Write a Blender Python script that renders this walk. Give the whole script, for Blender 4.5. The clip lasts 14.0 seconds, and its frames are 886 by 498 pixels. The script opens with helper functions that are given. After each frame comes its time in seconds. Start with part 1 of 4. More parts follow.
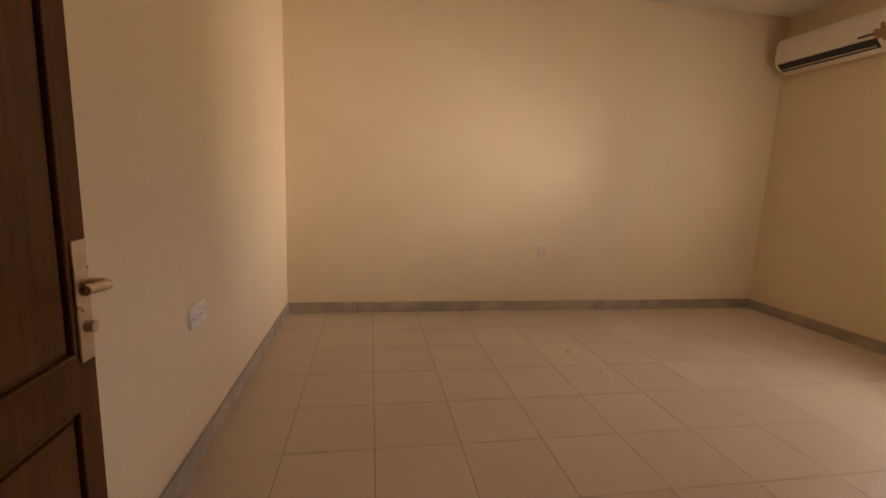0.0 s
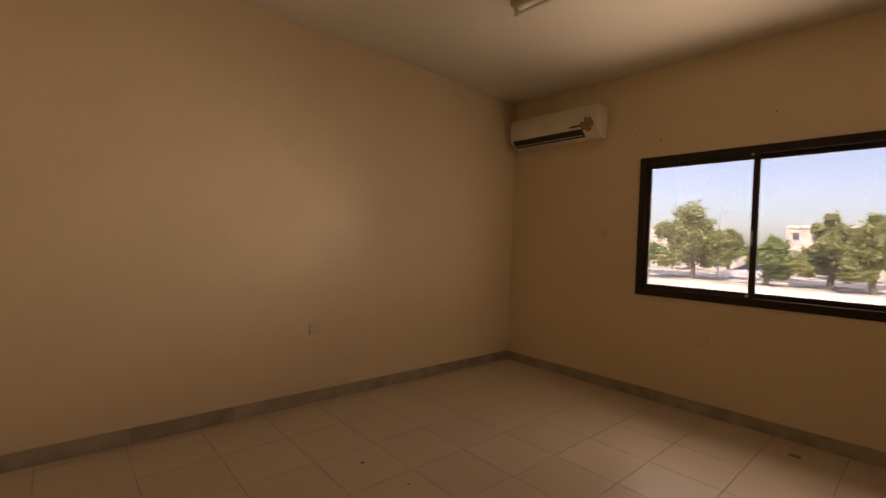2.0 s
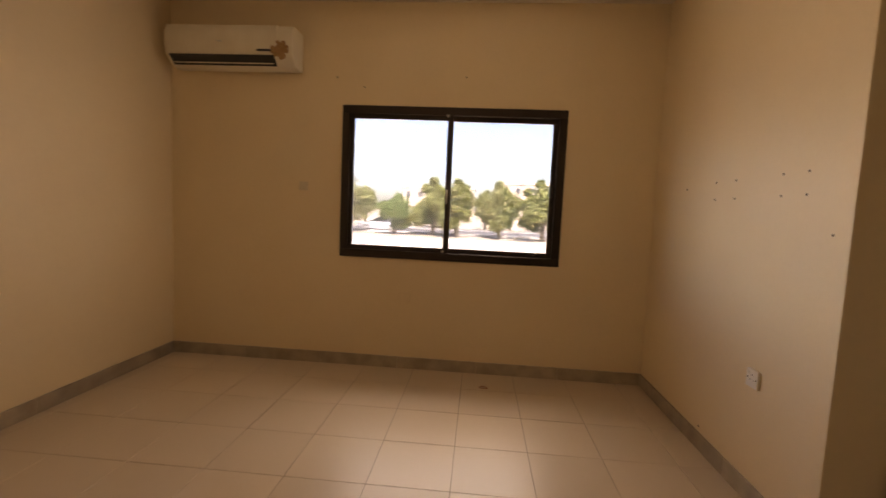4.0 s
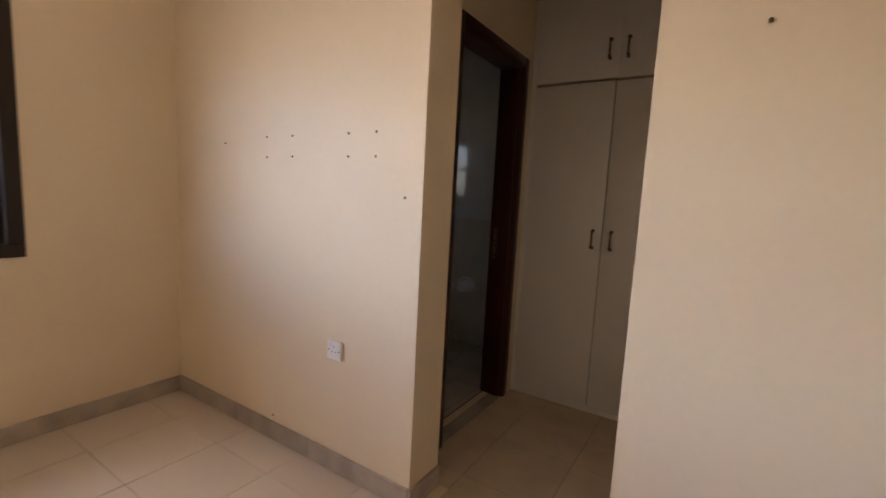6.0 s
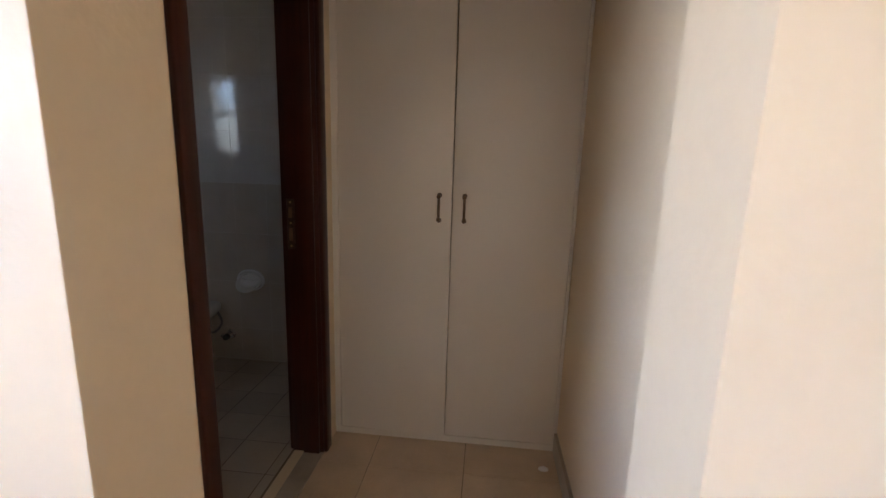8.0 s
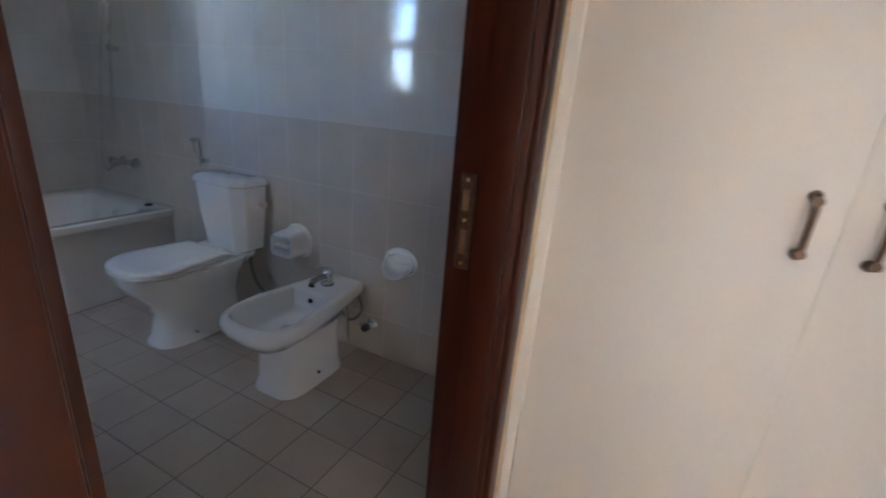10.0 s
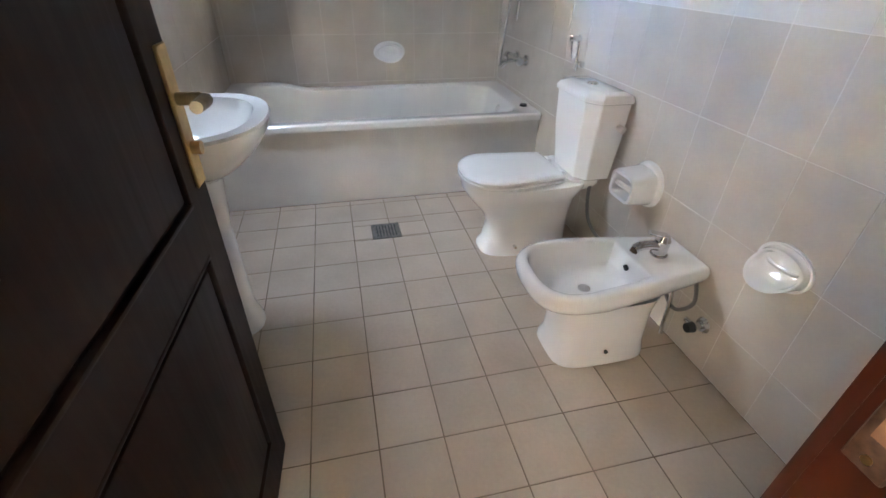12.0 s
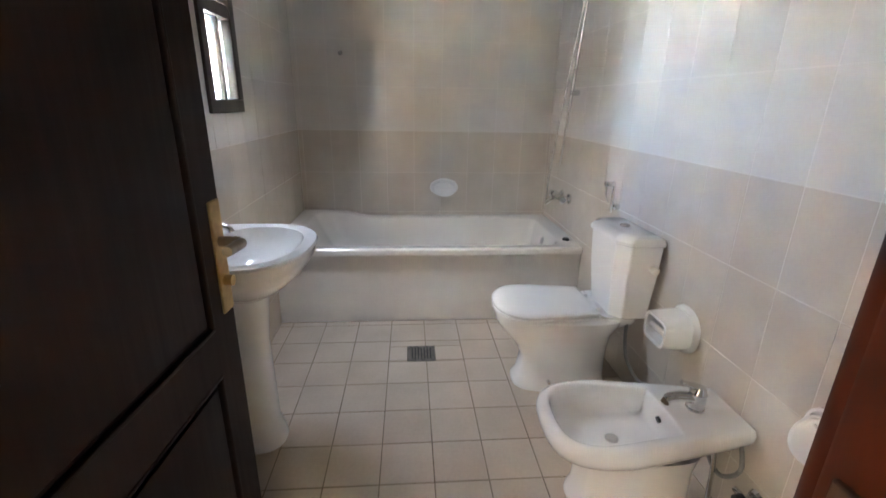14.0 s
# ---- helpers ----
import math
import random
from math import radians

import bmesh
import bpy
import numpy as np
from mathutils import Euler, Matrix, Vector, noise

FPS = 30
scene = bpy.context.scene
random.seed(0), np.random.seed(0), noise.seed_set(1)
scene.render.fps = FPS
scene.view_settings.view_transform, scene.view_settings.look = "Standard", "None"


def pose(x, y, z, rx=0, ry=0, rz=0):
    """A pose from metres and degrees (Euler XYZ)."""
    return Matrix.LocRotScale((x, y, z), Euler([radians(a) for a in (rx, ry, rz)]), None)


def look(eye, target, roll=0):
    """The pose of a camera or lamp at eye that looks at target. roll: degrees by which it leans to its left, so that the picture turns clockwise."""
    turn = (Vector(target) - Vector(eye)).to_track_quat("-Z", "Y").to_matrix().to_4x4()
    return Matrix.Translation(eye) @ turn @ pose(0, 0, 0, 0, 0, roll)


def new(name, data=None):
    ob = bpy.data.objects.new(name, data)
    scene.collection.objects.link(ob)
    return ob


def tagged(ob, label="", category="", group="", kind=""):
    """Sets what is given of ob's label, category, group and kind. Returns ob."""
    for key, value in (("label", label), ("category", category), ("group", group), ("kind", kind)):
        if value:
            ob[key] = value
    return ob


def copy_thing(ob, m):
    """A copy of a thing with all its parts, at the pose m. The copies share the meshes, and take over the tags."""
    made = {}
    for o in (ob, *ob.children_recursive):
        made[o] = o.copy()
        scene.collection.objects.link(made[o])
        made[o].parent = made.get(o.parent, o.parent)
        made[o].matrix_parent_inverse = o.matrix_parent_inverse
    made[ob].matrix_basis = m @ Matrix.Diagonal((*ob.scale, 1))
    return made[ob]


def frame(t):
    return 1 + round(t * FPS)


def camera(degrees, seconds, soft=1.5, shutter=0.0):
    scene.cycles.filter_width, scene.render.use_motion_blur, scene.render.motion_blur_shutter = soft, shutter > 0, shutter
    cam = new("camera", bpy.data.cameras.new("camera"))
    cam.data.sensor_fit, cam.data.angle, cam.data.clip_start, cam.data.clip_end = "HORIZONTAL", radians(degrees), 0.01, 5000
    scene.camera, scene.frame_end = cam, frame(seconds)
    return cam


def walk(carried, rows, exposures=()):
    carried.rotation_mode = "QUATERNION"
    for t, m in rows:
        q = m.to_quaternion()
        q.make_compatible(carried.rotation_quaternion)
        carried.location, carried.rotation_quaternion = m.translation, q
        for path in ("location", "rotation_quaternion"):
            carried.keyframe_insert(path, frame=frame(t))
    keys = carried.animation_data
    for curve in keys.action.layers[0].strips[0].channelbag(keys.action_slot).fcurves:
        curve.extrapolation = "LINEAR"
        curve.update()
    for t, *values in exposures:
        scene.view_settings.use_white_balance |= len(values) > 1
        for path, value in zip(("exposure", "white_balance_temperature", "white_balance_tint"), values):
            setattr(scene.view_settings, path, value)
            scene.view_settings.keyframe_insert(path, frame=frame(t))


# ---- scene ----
cam = camera(90.7, 14.0, shutter=0.25)
EXPOSURES = [(0.0, 5.45, 8500, 27), (0.5, 6.3, 7100, 21), (1.0, 6.15, 6500, 20), (1.5, 4.95, 8900, 28), (2.0, 4.4, 10100, 28), (4.5, 5.15, 10000, 25), (5.0, 5.15, 9800, 26), (5.5, 5.3, 9200, 24), (6.0, 5.95, 6400, 21), (6.5, 6.4, 6100, 20), (7.0, 6.45, 5700, 19), (8.2, 7.05, 5700, 18), (9.3, 8.2, 5700, 17), (10.0, 8.55, 4850, 14), (10.5, 9.22, 5000, 12), (11.0, 10.3, 5350, 13), (13.0, 10.45, 5550, 14), (14.0, 10.25, 5750, 15)]
PATH = [
    (0, (0.713, -0.039, 1.22), (1.043, 1.908, 0.908), 2.2),
    (0.5, (0.753, 0.014, 1.263), (1.035, 1.991, 1.152), 2.2),
    (0.7, (0.754, 0.073, 1.255), (1.104, 2.041, 1.196), 2.9),
    (1, (0.698, 0.236, 1.27), (1.301, 2.143, 1.23), 3.9),
    (1.2, (0.692, 0.335, 1.269), (1.465, 2.179, 1.252), 3.2),
    (1.5, (0.695, 0.496, 1.26), (1.748, 2.197, 1.24), 2.7),
    (2, (0.804, 0.682, 1.293), (2.133, 2.176, 1.264), 2.2),
    (4.3, (1.301, 1.443, 1.305), (3.28, 1.222, 1.119), 2.2),
    (4.8, (1.458, 1.589, 1.33), (3.241, 0.705, 1.134), 1.8),
    (5, (1.51, 1.596, 1.314), (3.179, 0.511, 1.126), 2.4),
    (5.5, (1.716, 1.491, 1.279), (3.085, 0.049, 1.063), 2.6),
    (6, (1.93, 1.353, 1.288), (2.999, -0.321, 1.05), 3.0),
    (6.5, (2.171, 1.225, 1.288), (2.694, -0.69, 1.043), 2.3),
    (7, (2.303, 1.001, 1.263), (2.546, -0.964, 0.977), 1.9),
    (7.2, (2.336, 0.882, 1.272), (2.533, -1.084, 0.959), 1.6),
    (9.3, (2.58, -0.169, 1.228), (2.817, -2.068, 0.646), 3.3),
    (9.5, (2.673, -0.267, 1.259), (3.030, -2.131, 0.628), 3.1),
    (9.7, (2.749, -0.31, 1.263), (3.284, -2.135, 0.646), 4.1),
    (10, (2.82, -0.395, 1.232), (3.648, -2.1015, 0.598), 4.7),
    (10.5, (2.9, -0.585, 1.201), (4.278, -1.75, 0.338), 2.6),
    (11, (2.963, -0.722, 1.208), (4.543, -1.42, 0.199), -0.6),
    (11.5, (3.065, -0.751, 1.254), (4.654, -1.333, 0.189), -0.1),
    (12.5, (3.025, -0.898, 1.21), (4.696, -1.098, 0.131), 1.3),
    (13, (3.018, -0.93, 1.222), (4.754, -1.011, 0.233), -0.6),
    (13.5, (3.015, -0.942, 1.241), (4.815, -1.01, 0.372), -0.5),
    (14, (2.997, -0.945, 1.304), (4.889, -1.095, 0.673), 1.0),
]
walk(cam, [(t, look(eye, target, roll)) for t, eye, target, roll in PATH], EXPOSURES)

# ---- world, sun, exposure ----
SUN_ELEV, SUN_AZ = 52.0, 250.0   # azimuth clockwise from +y
world = bpy.data.worlds.new("sky")
scene.world = world
world.use_nodes = True
wn = world.node_tree
sky = wn.nodes.new("ShaderNodeTexSky")
sky.sky_type = "NISHITA"
sky.sun_disc = False
sky.sun_elevation, sky.sun_rotation = radians(SUN_ELEV), radians(SUN_AZ)
sky.dust_density = 2.0
wn.links.new(sky.outputs[0], wn.nodes["Background"].inputs[0])
wn.nodes["Background"].inputs[1].default_value = 0.15
sun = new("sun", bpy.data.lights.new("sun", "SUN"))
sun.data.energy, sun.data.angle, sun.data.color = 5.0, radians(0.53), (1.0, 0.95, 0.87)
_d = Vector((math.sin(radians(SUN_AZ)) * math.cos(radians(SUN_ELEV)), math.cos(radians(SUN_AZ)) * math.cos(radians(SUN_ELEV)), math.sin(radians(SUN_ELEV))))
sun.matrix_world = look(_d * 60, (0, 0, 0))


def daylight(name, eye, target, sx, sy, watts, spread, colour):
    """Sky light or light thrown up by the bright ground, entering through a window's opening."""
    L = bpy.data.lights.new(name, "AREA")
    L.shape, L.size, L.size_y, L.energy, L.spread, L.color = "RECTANGLE", sx, sy, watts, radians(spread), colour
    new(name, L).matrix_world = look(eye, target)

for label, z, h, way, watts, spread, colour in (("sky_light_low", 1.06, 0.16, (-0.72, 0, -0.69), 0.26, 88, (0.95, 0.97, 1.0)), ("ground_light_high", 1.76, 0.50, (-0.76, 0, 0.65), 0.34, 96, (1.0, 0.95, 0.88)),
                                                ("sky_light_north", 1.5, 1.0, (-0.52, 0.85, -0.05), 0.165, 112, (0.97, 0.98, 1.0)), ("sky_light_south", 1.5, 1.0, (-0.81, -0.58, -0.03), 0.060, 56, (0.97, 0.98, 1.0))):
    daylight(label, (4.80, 1.57, z), Vector((4.80, 1.57, z)) + Vector(way), 1.6, h, watts, spread, colour)
daylight("sky_light_west", (4.80, 2.15, 1.5), (3.87, 2.52, 1.5), 0.5, 1.0, 0.17, 46, (0.97, 0.98, 1.0))
daylight("sky_light_bathroom", (5.075, -0.09, 1.64), (5.06, -0.65, 0.66), 0.26, 0.68, 0.0105, 110, (0.90, 0.95, 1.0))

# ---- plan ----
BX, BY, CEIL = 4.694, 3.888, 2.89            # bedroom: east wall, north wall, ceiling
OPX0, OPX1, OPZ = 2.137, 2.897, 2.12        # opening to the dressing passage
PX0, PX1, PY = 2.03, 3.05, -1.345           # passage walls and wardrobe front
WX0, WX1, WYS, WYN = 3.19, 6.30, -2.0, -0.15   # bathroom
DY0, DY1, DZ = -1.188, -0.475, 2.08         # bathroom door, clear
EX0, EX1 = 0.085, 0.985                      # entrance door, clear
GROUND = -1.0


# ---- materials ----
def material(name, base, rough=0.5, metal=0.0, second=None, scale=6.0, amount=0.5, fine=0.06, fine_scale=90.0,
             bump=0.05, bump_scale=120.0, rand=0.0, coat=0.0, spec=0.5, rough_var=0.08, detail=6.0):
    m = bpy.data.materials.new(name)
    m.use_nodes = True
    nt = m.node_tree
    b = nt.nodes["Principled BSDF"]
    b.inputs["Metallic"].default_value = metal
    b.inputs["Specular IOR Level"].default_value = spec
    b.inputs["Coat Weight"].default_value = coat
    b.inputs["Coat Roughness"].default_value = 0.04
    tc = nt.nodes.new("ShaderNodeTexCoord")
    geo = nt.nodes.new("ShaderNodeNewGeometry")
    n1 = nt.nodes.new("ShaderNodeTexNoise")
    n1.inputs["Scale"].default_value, n1.inputs["Detail"].default_value = scale, detail
    n2 = nt.nodes.new("ShaderNodeTexNoise")
    n2.inputs["Scale"].default_value, n2.inputs["Detail"].default_value = fine_scale, 3.0
    for n in (n1, n2):
        nt.links.new(geo.outputs["Position"], n.inputs["Vector"])
    ramp = nt.nodes.new("ShaderNodeMapRange")
    ramp.inputs["From Min"].default_value, ramp.inputs["From Max"].default_value = 0.35, 0.68
    ramp.inputs["To Max"].default_value = amount
    nt.links.new(n1.outputs["Fac"], ramp.inputs["Value"])
    mix = nt.nodes.new("ShaderNodeMix")
    mix.data_type = "RGBA"
    second = second or tuple(c * 0.86 for c in base)
    mix.inputs["A"].default_value, mix.inputs["B"].default_value = (*base, 1), (*second, 1)
    nt.links.new(ramp.outputs["Result"], mix.inputs["Factor"])
    hsv = nt.nodes.new("ShaderNodeHueSaturation")
    nt.links.new(mix.outputs["Result"], hsv.inputs["Color"])
    val = nt.nodes.new("ShaderNodeMath")
    val.operation = "MULTIPLY_ADD"
    val.inputs[1].default_value, val.inputs[2].default_value = fine * 2, 1.0 - fine
    nt.links.new(n2.outputs["Fac"], val.inputs[0])
    out = val.outputs[0]
    if rand:
        info = nt.nodes.new("ShaderNodeObjectInfo")
        r = nt.nodes.new("ShaderNodeMath")
        r.operation = "MULTIPLY_ADD"
        r.inputs[1].default_value, r.inputs[2].default_value = rand * 2, -rand
        nt.links.new(info.outputs["Random"], r.inputs[0])
        s = nt.nodes.new("ShaderNodeMath")
        nt.links.new(out, s.inputs[0])
        nt.links.new(r.outputs[0], s.inputs[1])
        out = s.outputs[0]
    nt.links.new(out, hsv.inputs["Value"])
    nt.links.new(hsv.outputs["Color"], b.inputs["Base Color"])
    rr = nt.nodes.new("ShaderNodeMath")
    rr.operation = "MULTIPLY_ADD"
    rr.inputs[1].default_value, rr.inputs[2].default_value = rough_var * 2, rough - rough_var
    nt.links.new(n1.outputs["Fac"], rr.inputs[0])
    nt.links.new(rr.outputs[0], b.inputs["Roughness"])
    if bump:
        n3 = nt.nodes.new("ShaderNodeTexNoise")
        n3.inputs["Scale"].default_value, n3.inputs["Detail"].default_value = bump_scale, 4.0
        nt.links.new(geo.outputs["Position"], n3.inputs["Vector"])
        bp = nt.nodes.new("ShaderNodeBump")
        bp.inputs["Strength"].default_value, bp.inputs["Distance"].default_value = bump, 0.01
        nt.links.new(n3.outputs["Fac"], bp.inputs["Height"])
        nt.links.new(bp.outputs["Normal"], b.inputs["Normal"])
    return m


def wood(name, a, c, rough=0.35, coat=0.3, axis=2):
    """Varnished wood with grain along one axis."""
    m = material(name, a, rough, second=c, scale=3.0, amount=0.9, coat=coat, bump=0.03, bump_scale=60)
    nt = m.node_tree
    geo = next(n for n in nt.nodes if n.type == "NEW_GEOMETRY")
    mp = nt.nodes.new("ShaderNodeMapping")
    sc = [22.0, 22.0, 22.0]
    sc[axis] = 1.2
    mp.inputs["Scale"].default_value = sc
    nt.links.new(geo.outputs["Position"], mp.inputs["Vector"])
    for n in nt.nodes:
        if n.type == "TEX_NOISE":
            nt.links.new(mp.outputs["Vector"], n.inputs["Vector"])
            n.inputs["Scale"].default_value = min(n.inputs["Scale"].default_value, 4.0)
    return m


def pane_material(name, tint, gloss=0.04, rough=0.02):
    m = bpy.data.materials.new(name)
    m.use_nodes = True
    nt = m.node_tree
    nt.nodes.remove(nt.nodes["Principled BSDF"])
    tr, gl, mx = nt.nodes.new("ShaderNodeBsdfTransparent"), nt.nodes.new("ShaderNodeBsdfGlossy"), nt.nodes.new("ShaderNodeMixShader")
    tr.inputs[0].default_value = (*tint, 1)
    gl.inputs["Roughness"].default_value = rough
    mx.inputs[0].default_value = gloss
    nt.links.new(tr.outputs[0], mx.inputs[1])
    nt.links.new(gl.outputs[0], mx.inputs[2])
    # Pale translucent veil imitates haze and glare over the view outside.
    veil, film = nt.nodes.new("ShaderNodeBsdfTranslucent"), nt.nodes.new("ShaderNodeMixShader")
    veil.inputs[0].default_value = (0.82, 0.86, 0.90, 1)
    film.inputs[0].default_value = 0.010
    nt.links.new(mx.outputs[0], film.inputs[1])
    nt.links.new(veil.outputs[0], film.inputs[2])
    nt.links.new(film.outputs[0], nt.nodes["Material Output"].inputs[0])
    return m


M_WALL = material("cream_wall_paint", (0.80, 0.655, 0.45), 0.55, second=(0.75, 0.60, 0.40), scale=1.6, amount=0.55, fine=0.025, fine_scale=40, bump=0.10, bump_scale=55)
M_CEIL = material("white_ceiling_paint", (0.80, 0.75, 0.66), 0.8, second=(0.73, 0.68, 0.58), scale=1.2, amount=0.5, fine=0.02, bump=0.08, bump_scale=60)
M_SKIRT = material("grey_marble_skirting", (0.44, 0.36, 0.275), 0.35, second=(0.27, 0.22, 0.165), scale=7, amount=0.75, fine=0.06, rand=0.12, bump=0.02, detail=8)
M_FTILE = material("beige_ceramic_floor_tile", (0.62, 0.51, 0.40), 0.34, second=(0.56, 0.45, 0.34), scale=1.1, amount=0.5, fine=0.03, fine_scale=160, bump=0.012, bump_scale=18, rand=0.03, rough_var=0.03, detail=2)
M_GROUT = material("brown_floor_grout", (0.17, 0.12, 0.08), 0.9, second=(0.26, 0.195, 0.135), scale=5, amount=0.9, bump=0.1)
M_PTILE = material("worn_beige_passage_tile", (0.64, 0.49, 0.33), 0.38, second=(0.50, 0.37, 0.24), scale=5, amount=0.8, fine=0.06, bump=0.02, bump_scale=20, rand=0.05)
M_BFTILE = material("sand_bathroom_floor_tile", (0.52, 0.44, 0.35), 0.36, second=(0.42, 0.35, 0.27), scale=4, amount=0.7, fine=0.08, fine_scale=70, bump=0.03, bump_scale=30, rand=0.06)
M_BGROUT = material("dirty_floor_grout", (0.16, 0.12, 0.085), 0.9, second=(0.30, 0.24, 0.18), scale=4, amount=0.9, bump=0.1)
M_WTILE_LO = material("mottled_beige_wall_tile", (0.585, 0.535, 0.465), 0.07, second=(0.53, 0.48, 0.41), scale=7, amount=0.8, fine=0.05, bump=0.003, bump_scale=7, rand=0.02, rough_var=0.04)
M_WTILE_HI = material("pale_cream_wall_tile", (0.655, 0.632, 0.59), 0.08, second=(0.61, 0.585, 0.54), scale=7, amount=0.6, fine=0.04, bump=0.003, bump_scale=7, rand=0.015, rough_var=0.04)
M_WGROUT = material("white_wall_grout", (0.74, 0.71, 0.66), 0.85, bump=0.08)
# Bathroom door: its backlit, shaded face is put into this near-black brown.
M_DOORDARK = wood("backlit_dark_wood", (0.019, 0.0072, 0.0037), (0.0145, 0.0054, 0.0029), 0.5, 0.0)
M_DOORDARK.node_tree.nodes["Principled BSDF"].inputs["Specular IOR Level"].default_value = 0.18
M_DOORENT = wood("brown_varnished_wood", (0.105, 0.037, 0.0095), (0.072, 0.025, 0.0065), 0.45, 0.0)
M_DOORENT.node_tree.nodes["Principled BSDF"].inputs["Specular IOR Level"].default_value = 0.12
M_JAMB = wood("red_brown_varnished_wood", (0.054, 0.0112, 0.0036), (0.036, 0.0075, 0.0025), 0.38, 0.06)
M_JAMB.node_tree.nodes["Principled BSDF"].inputs["Specular IOR Level"].default_value = 0.32
M_ALU = material("dark_brown_aluminium", (0.028, 0.019, 0.014), 0.38, metal=0.35, fine=0.04, bump=0.01, scale=14)
M_WHITE = material("white_sanitary_ceramic", (0.89, 0.89, 0.88), 0.07, second=(0.85, 0.855, 0.85), scale=3, amount=0.35, fine=0.004, bump=0.0, coat=0.7, rough_var=0.02)
M_SEAT = material("white_plastic_seat", (0.87, 0.87, 0.86), 0.14, second=(0.84, 0.84, 0.83), fine=0.004, bump=0.0, coat=0.5, rough_var=0.03)
M_BATH = material("ivory_enamel_bath", (0.87, 0.845, 0.79), 0.12, second=(0.84, 0.81, 0.75), scale=3, amount=0.4, fine=0.005, bump=0.0, coat=0.5, rough_var=0.04)
M_CHROME = material("chrome", (0.75, 0.76, 0.78), 0.12, metal=1.0, fine=0.03, bump=0.0, second=(0.6, 0.6, 0.6), scale=30)
M_BRASS = material("worn_brass", (0.62, 0.45, 0.20), 0.32, metal=1.0, second=(0.36, 0.24, 0.11), scale=35, amount=0.7, bump=0.03)
M_LEVER = material("dull_worn_brass", (0.40, 0.31, 0.19), 0.42, metal=0.9, second=(0.22, 0.16, 0.09), scale=35, amount=0.7, bump=0.02)
M_SATIN = material("worn_satin_brass", (0.66, 0.52, 0.36), 0.3, metal=0.9, second=(0.42, 0.30, 0.2), scale=30, amount=0.6, bump=0.02)
M_BRONZE = material("dark_bronze", (0.11, 0.075, 0.05), 0.35, metal=0.8, second=(0.2, 0.14, 0.09), scale=60, amount=0.5, bump=0.02)
M_STRIKE = material("scratched_paint_splashed_brass", (0.045, 0.022, 0.013), 0.42, metal=0.3, second=(0.26, 0.17, 0.11), scale=60, amount=0.35, bump=0.1, bump_scale=80)
M_WARD = material("ivory_laminate", (0.78, 0.73, 0.65), 0.33, second=(0.74, 0.69, 0.61), scale=2.5, amount=0.5, fine=0.012, bump=0.02, bump_scale=50)
# Dark carcass colour puts shade into the thin gaps between the wardrobe doors.
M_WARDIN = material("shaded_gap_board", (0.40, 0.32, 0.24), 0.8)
M_PLAST = material("white_plastic_plate", (0.82, 0.79, 0.74), 0.3, second=(0.72, 0.68, 0.6), scale=20, amount=0.4, fine=0.015, bump=0.0)
M_DULL = material("dusty_cream_plastic", (0.70, 0.60, 0.46), 0.5, second=(0.6, 0.5, 0.37), scale=30, amount=0.6)
M_ACWHITE = material("yellowed_white_plastic", (0.80, 0.74, 0.62), 0.35, second=(0.72, 0.64, 0.5), scale=7, amount=0.6, fine=0.015, bump=0.0)
M_FOAM = material("orange_brown_stain", (0.44, 0.26, 0.12), 0.8, second=(0.33, 0.18, 0.08), scale=25, amount=0.8, bump=0.5, bump_scale=60)
M_BLACK = material("black_plastic", (0.02, 0.02, 0.02), 0.4, bump=0.0)
M_RUBBER = material("grey_hose", (0.22, 0.22, 0.22), 0.5, metal=0.2, bump=0.1, bump_scale=300)
M_DRAIN = material("dull_steel_grate", (0.20, 0.19, 0.17), 0.45, metal=0.6, second=(0.11, 0.10, 0.09), scale=40, amount=0.8, bump=0.05)
M_RAW = material("raw_pale_wood", (0.27, 0.16, 0.085), 0.7, second=(0.17, 0.09, 0.045), scale=30, amount=0.8)
M_RED = material("rusty_red_scrap", (0.36, 0.16, 0.09), 0.7)
# Tint is added: it dims the overbright view outside against the dark room.
M_PANE = pane_material("view_dimming_glass", (0.222, 0.242, 0.282))
M_FROST = pane_material("pale_glass", (0.38, 0.38, 0.38), 0.08, 0.3)
M_RENDER = material("pale_exterior_render", (0.70, 0.64, 0.55), 0.9, second=(0.6, 0.54, 0.45), scale=0.8, amount=0.7, bump=0.2, bump_scale=30)
M_SAND = material("sandy_ground", (0.52, 0.43, 0.32), 0.95, second=(0.40, 0.33, 0.23), scale=0.25, amount=0.8, fine=0.1, fine_scale=6, bump=0.3, bump_scale=8)
M_ROAD = material("grey_asphalt", (0.13, 0.125, 0.12), 0.9, second=(0.17, 0.16, 0.15), scale=0.5, amount=0.7, bump=0.2, bump_scale=30)
M_KERB = material("pale_concrete_kerb", (0.55, 0.52, 0.47), 0.9, bump=0.15, bump_scale=20)
M_BARK = material("grey_brown_bark", (0.13, 0.10, 0.07), 0.95, second=(0.07, 0.05, 0.035), scale=3, amount=0.9, bump=0.6, bump_scale=12)
M_LEAF = material("dusty_olive_leaves", (0.36, 0.37, 0.14), 0.7, second=(0.27, 0.29, 0.10), scale=0.9, amount=0.9, fine=0.25, fine_scale=4, bump=0.0)
M_LEAF2 = material("bright_green_leaves", (0.26, 0.34, 0.11), 0.65, second=(0.18, 0.25, 0.08), scale=0.9, amount=0.9, fine=0.25, fine_scale=4, bump=0.0)
M_STEEL = material("pale_galvanised_steel", (0.6, 0.6, 0.58), 0.5, metal=0.4, bump=0.0)
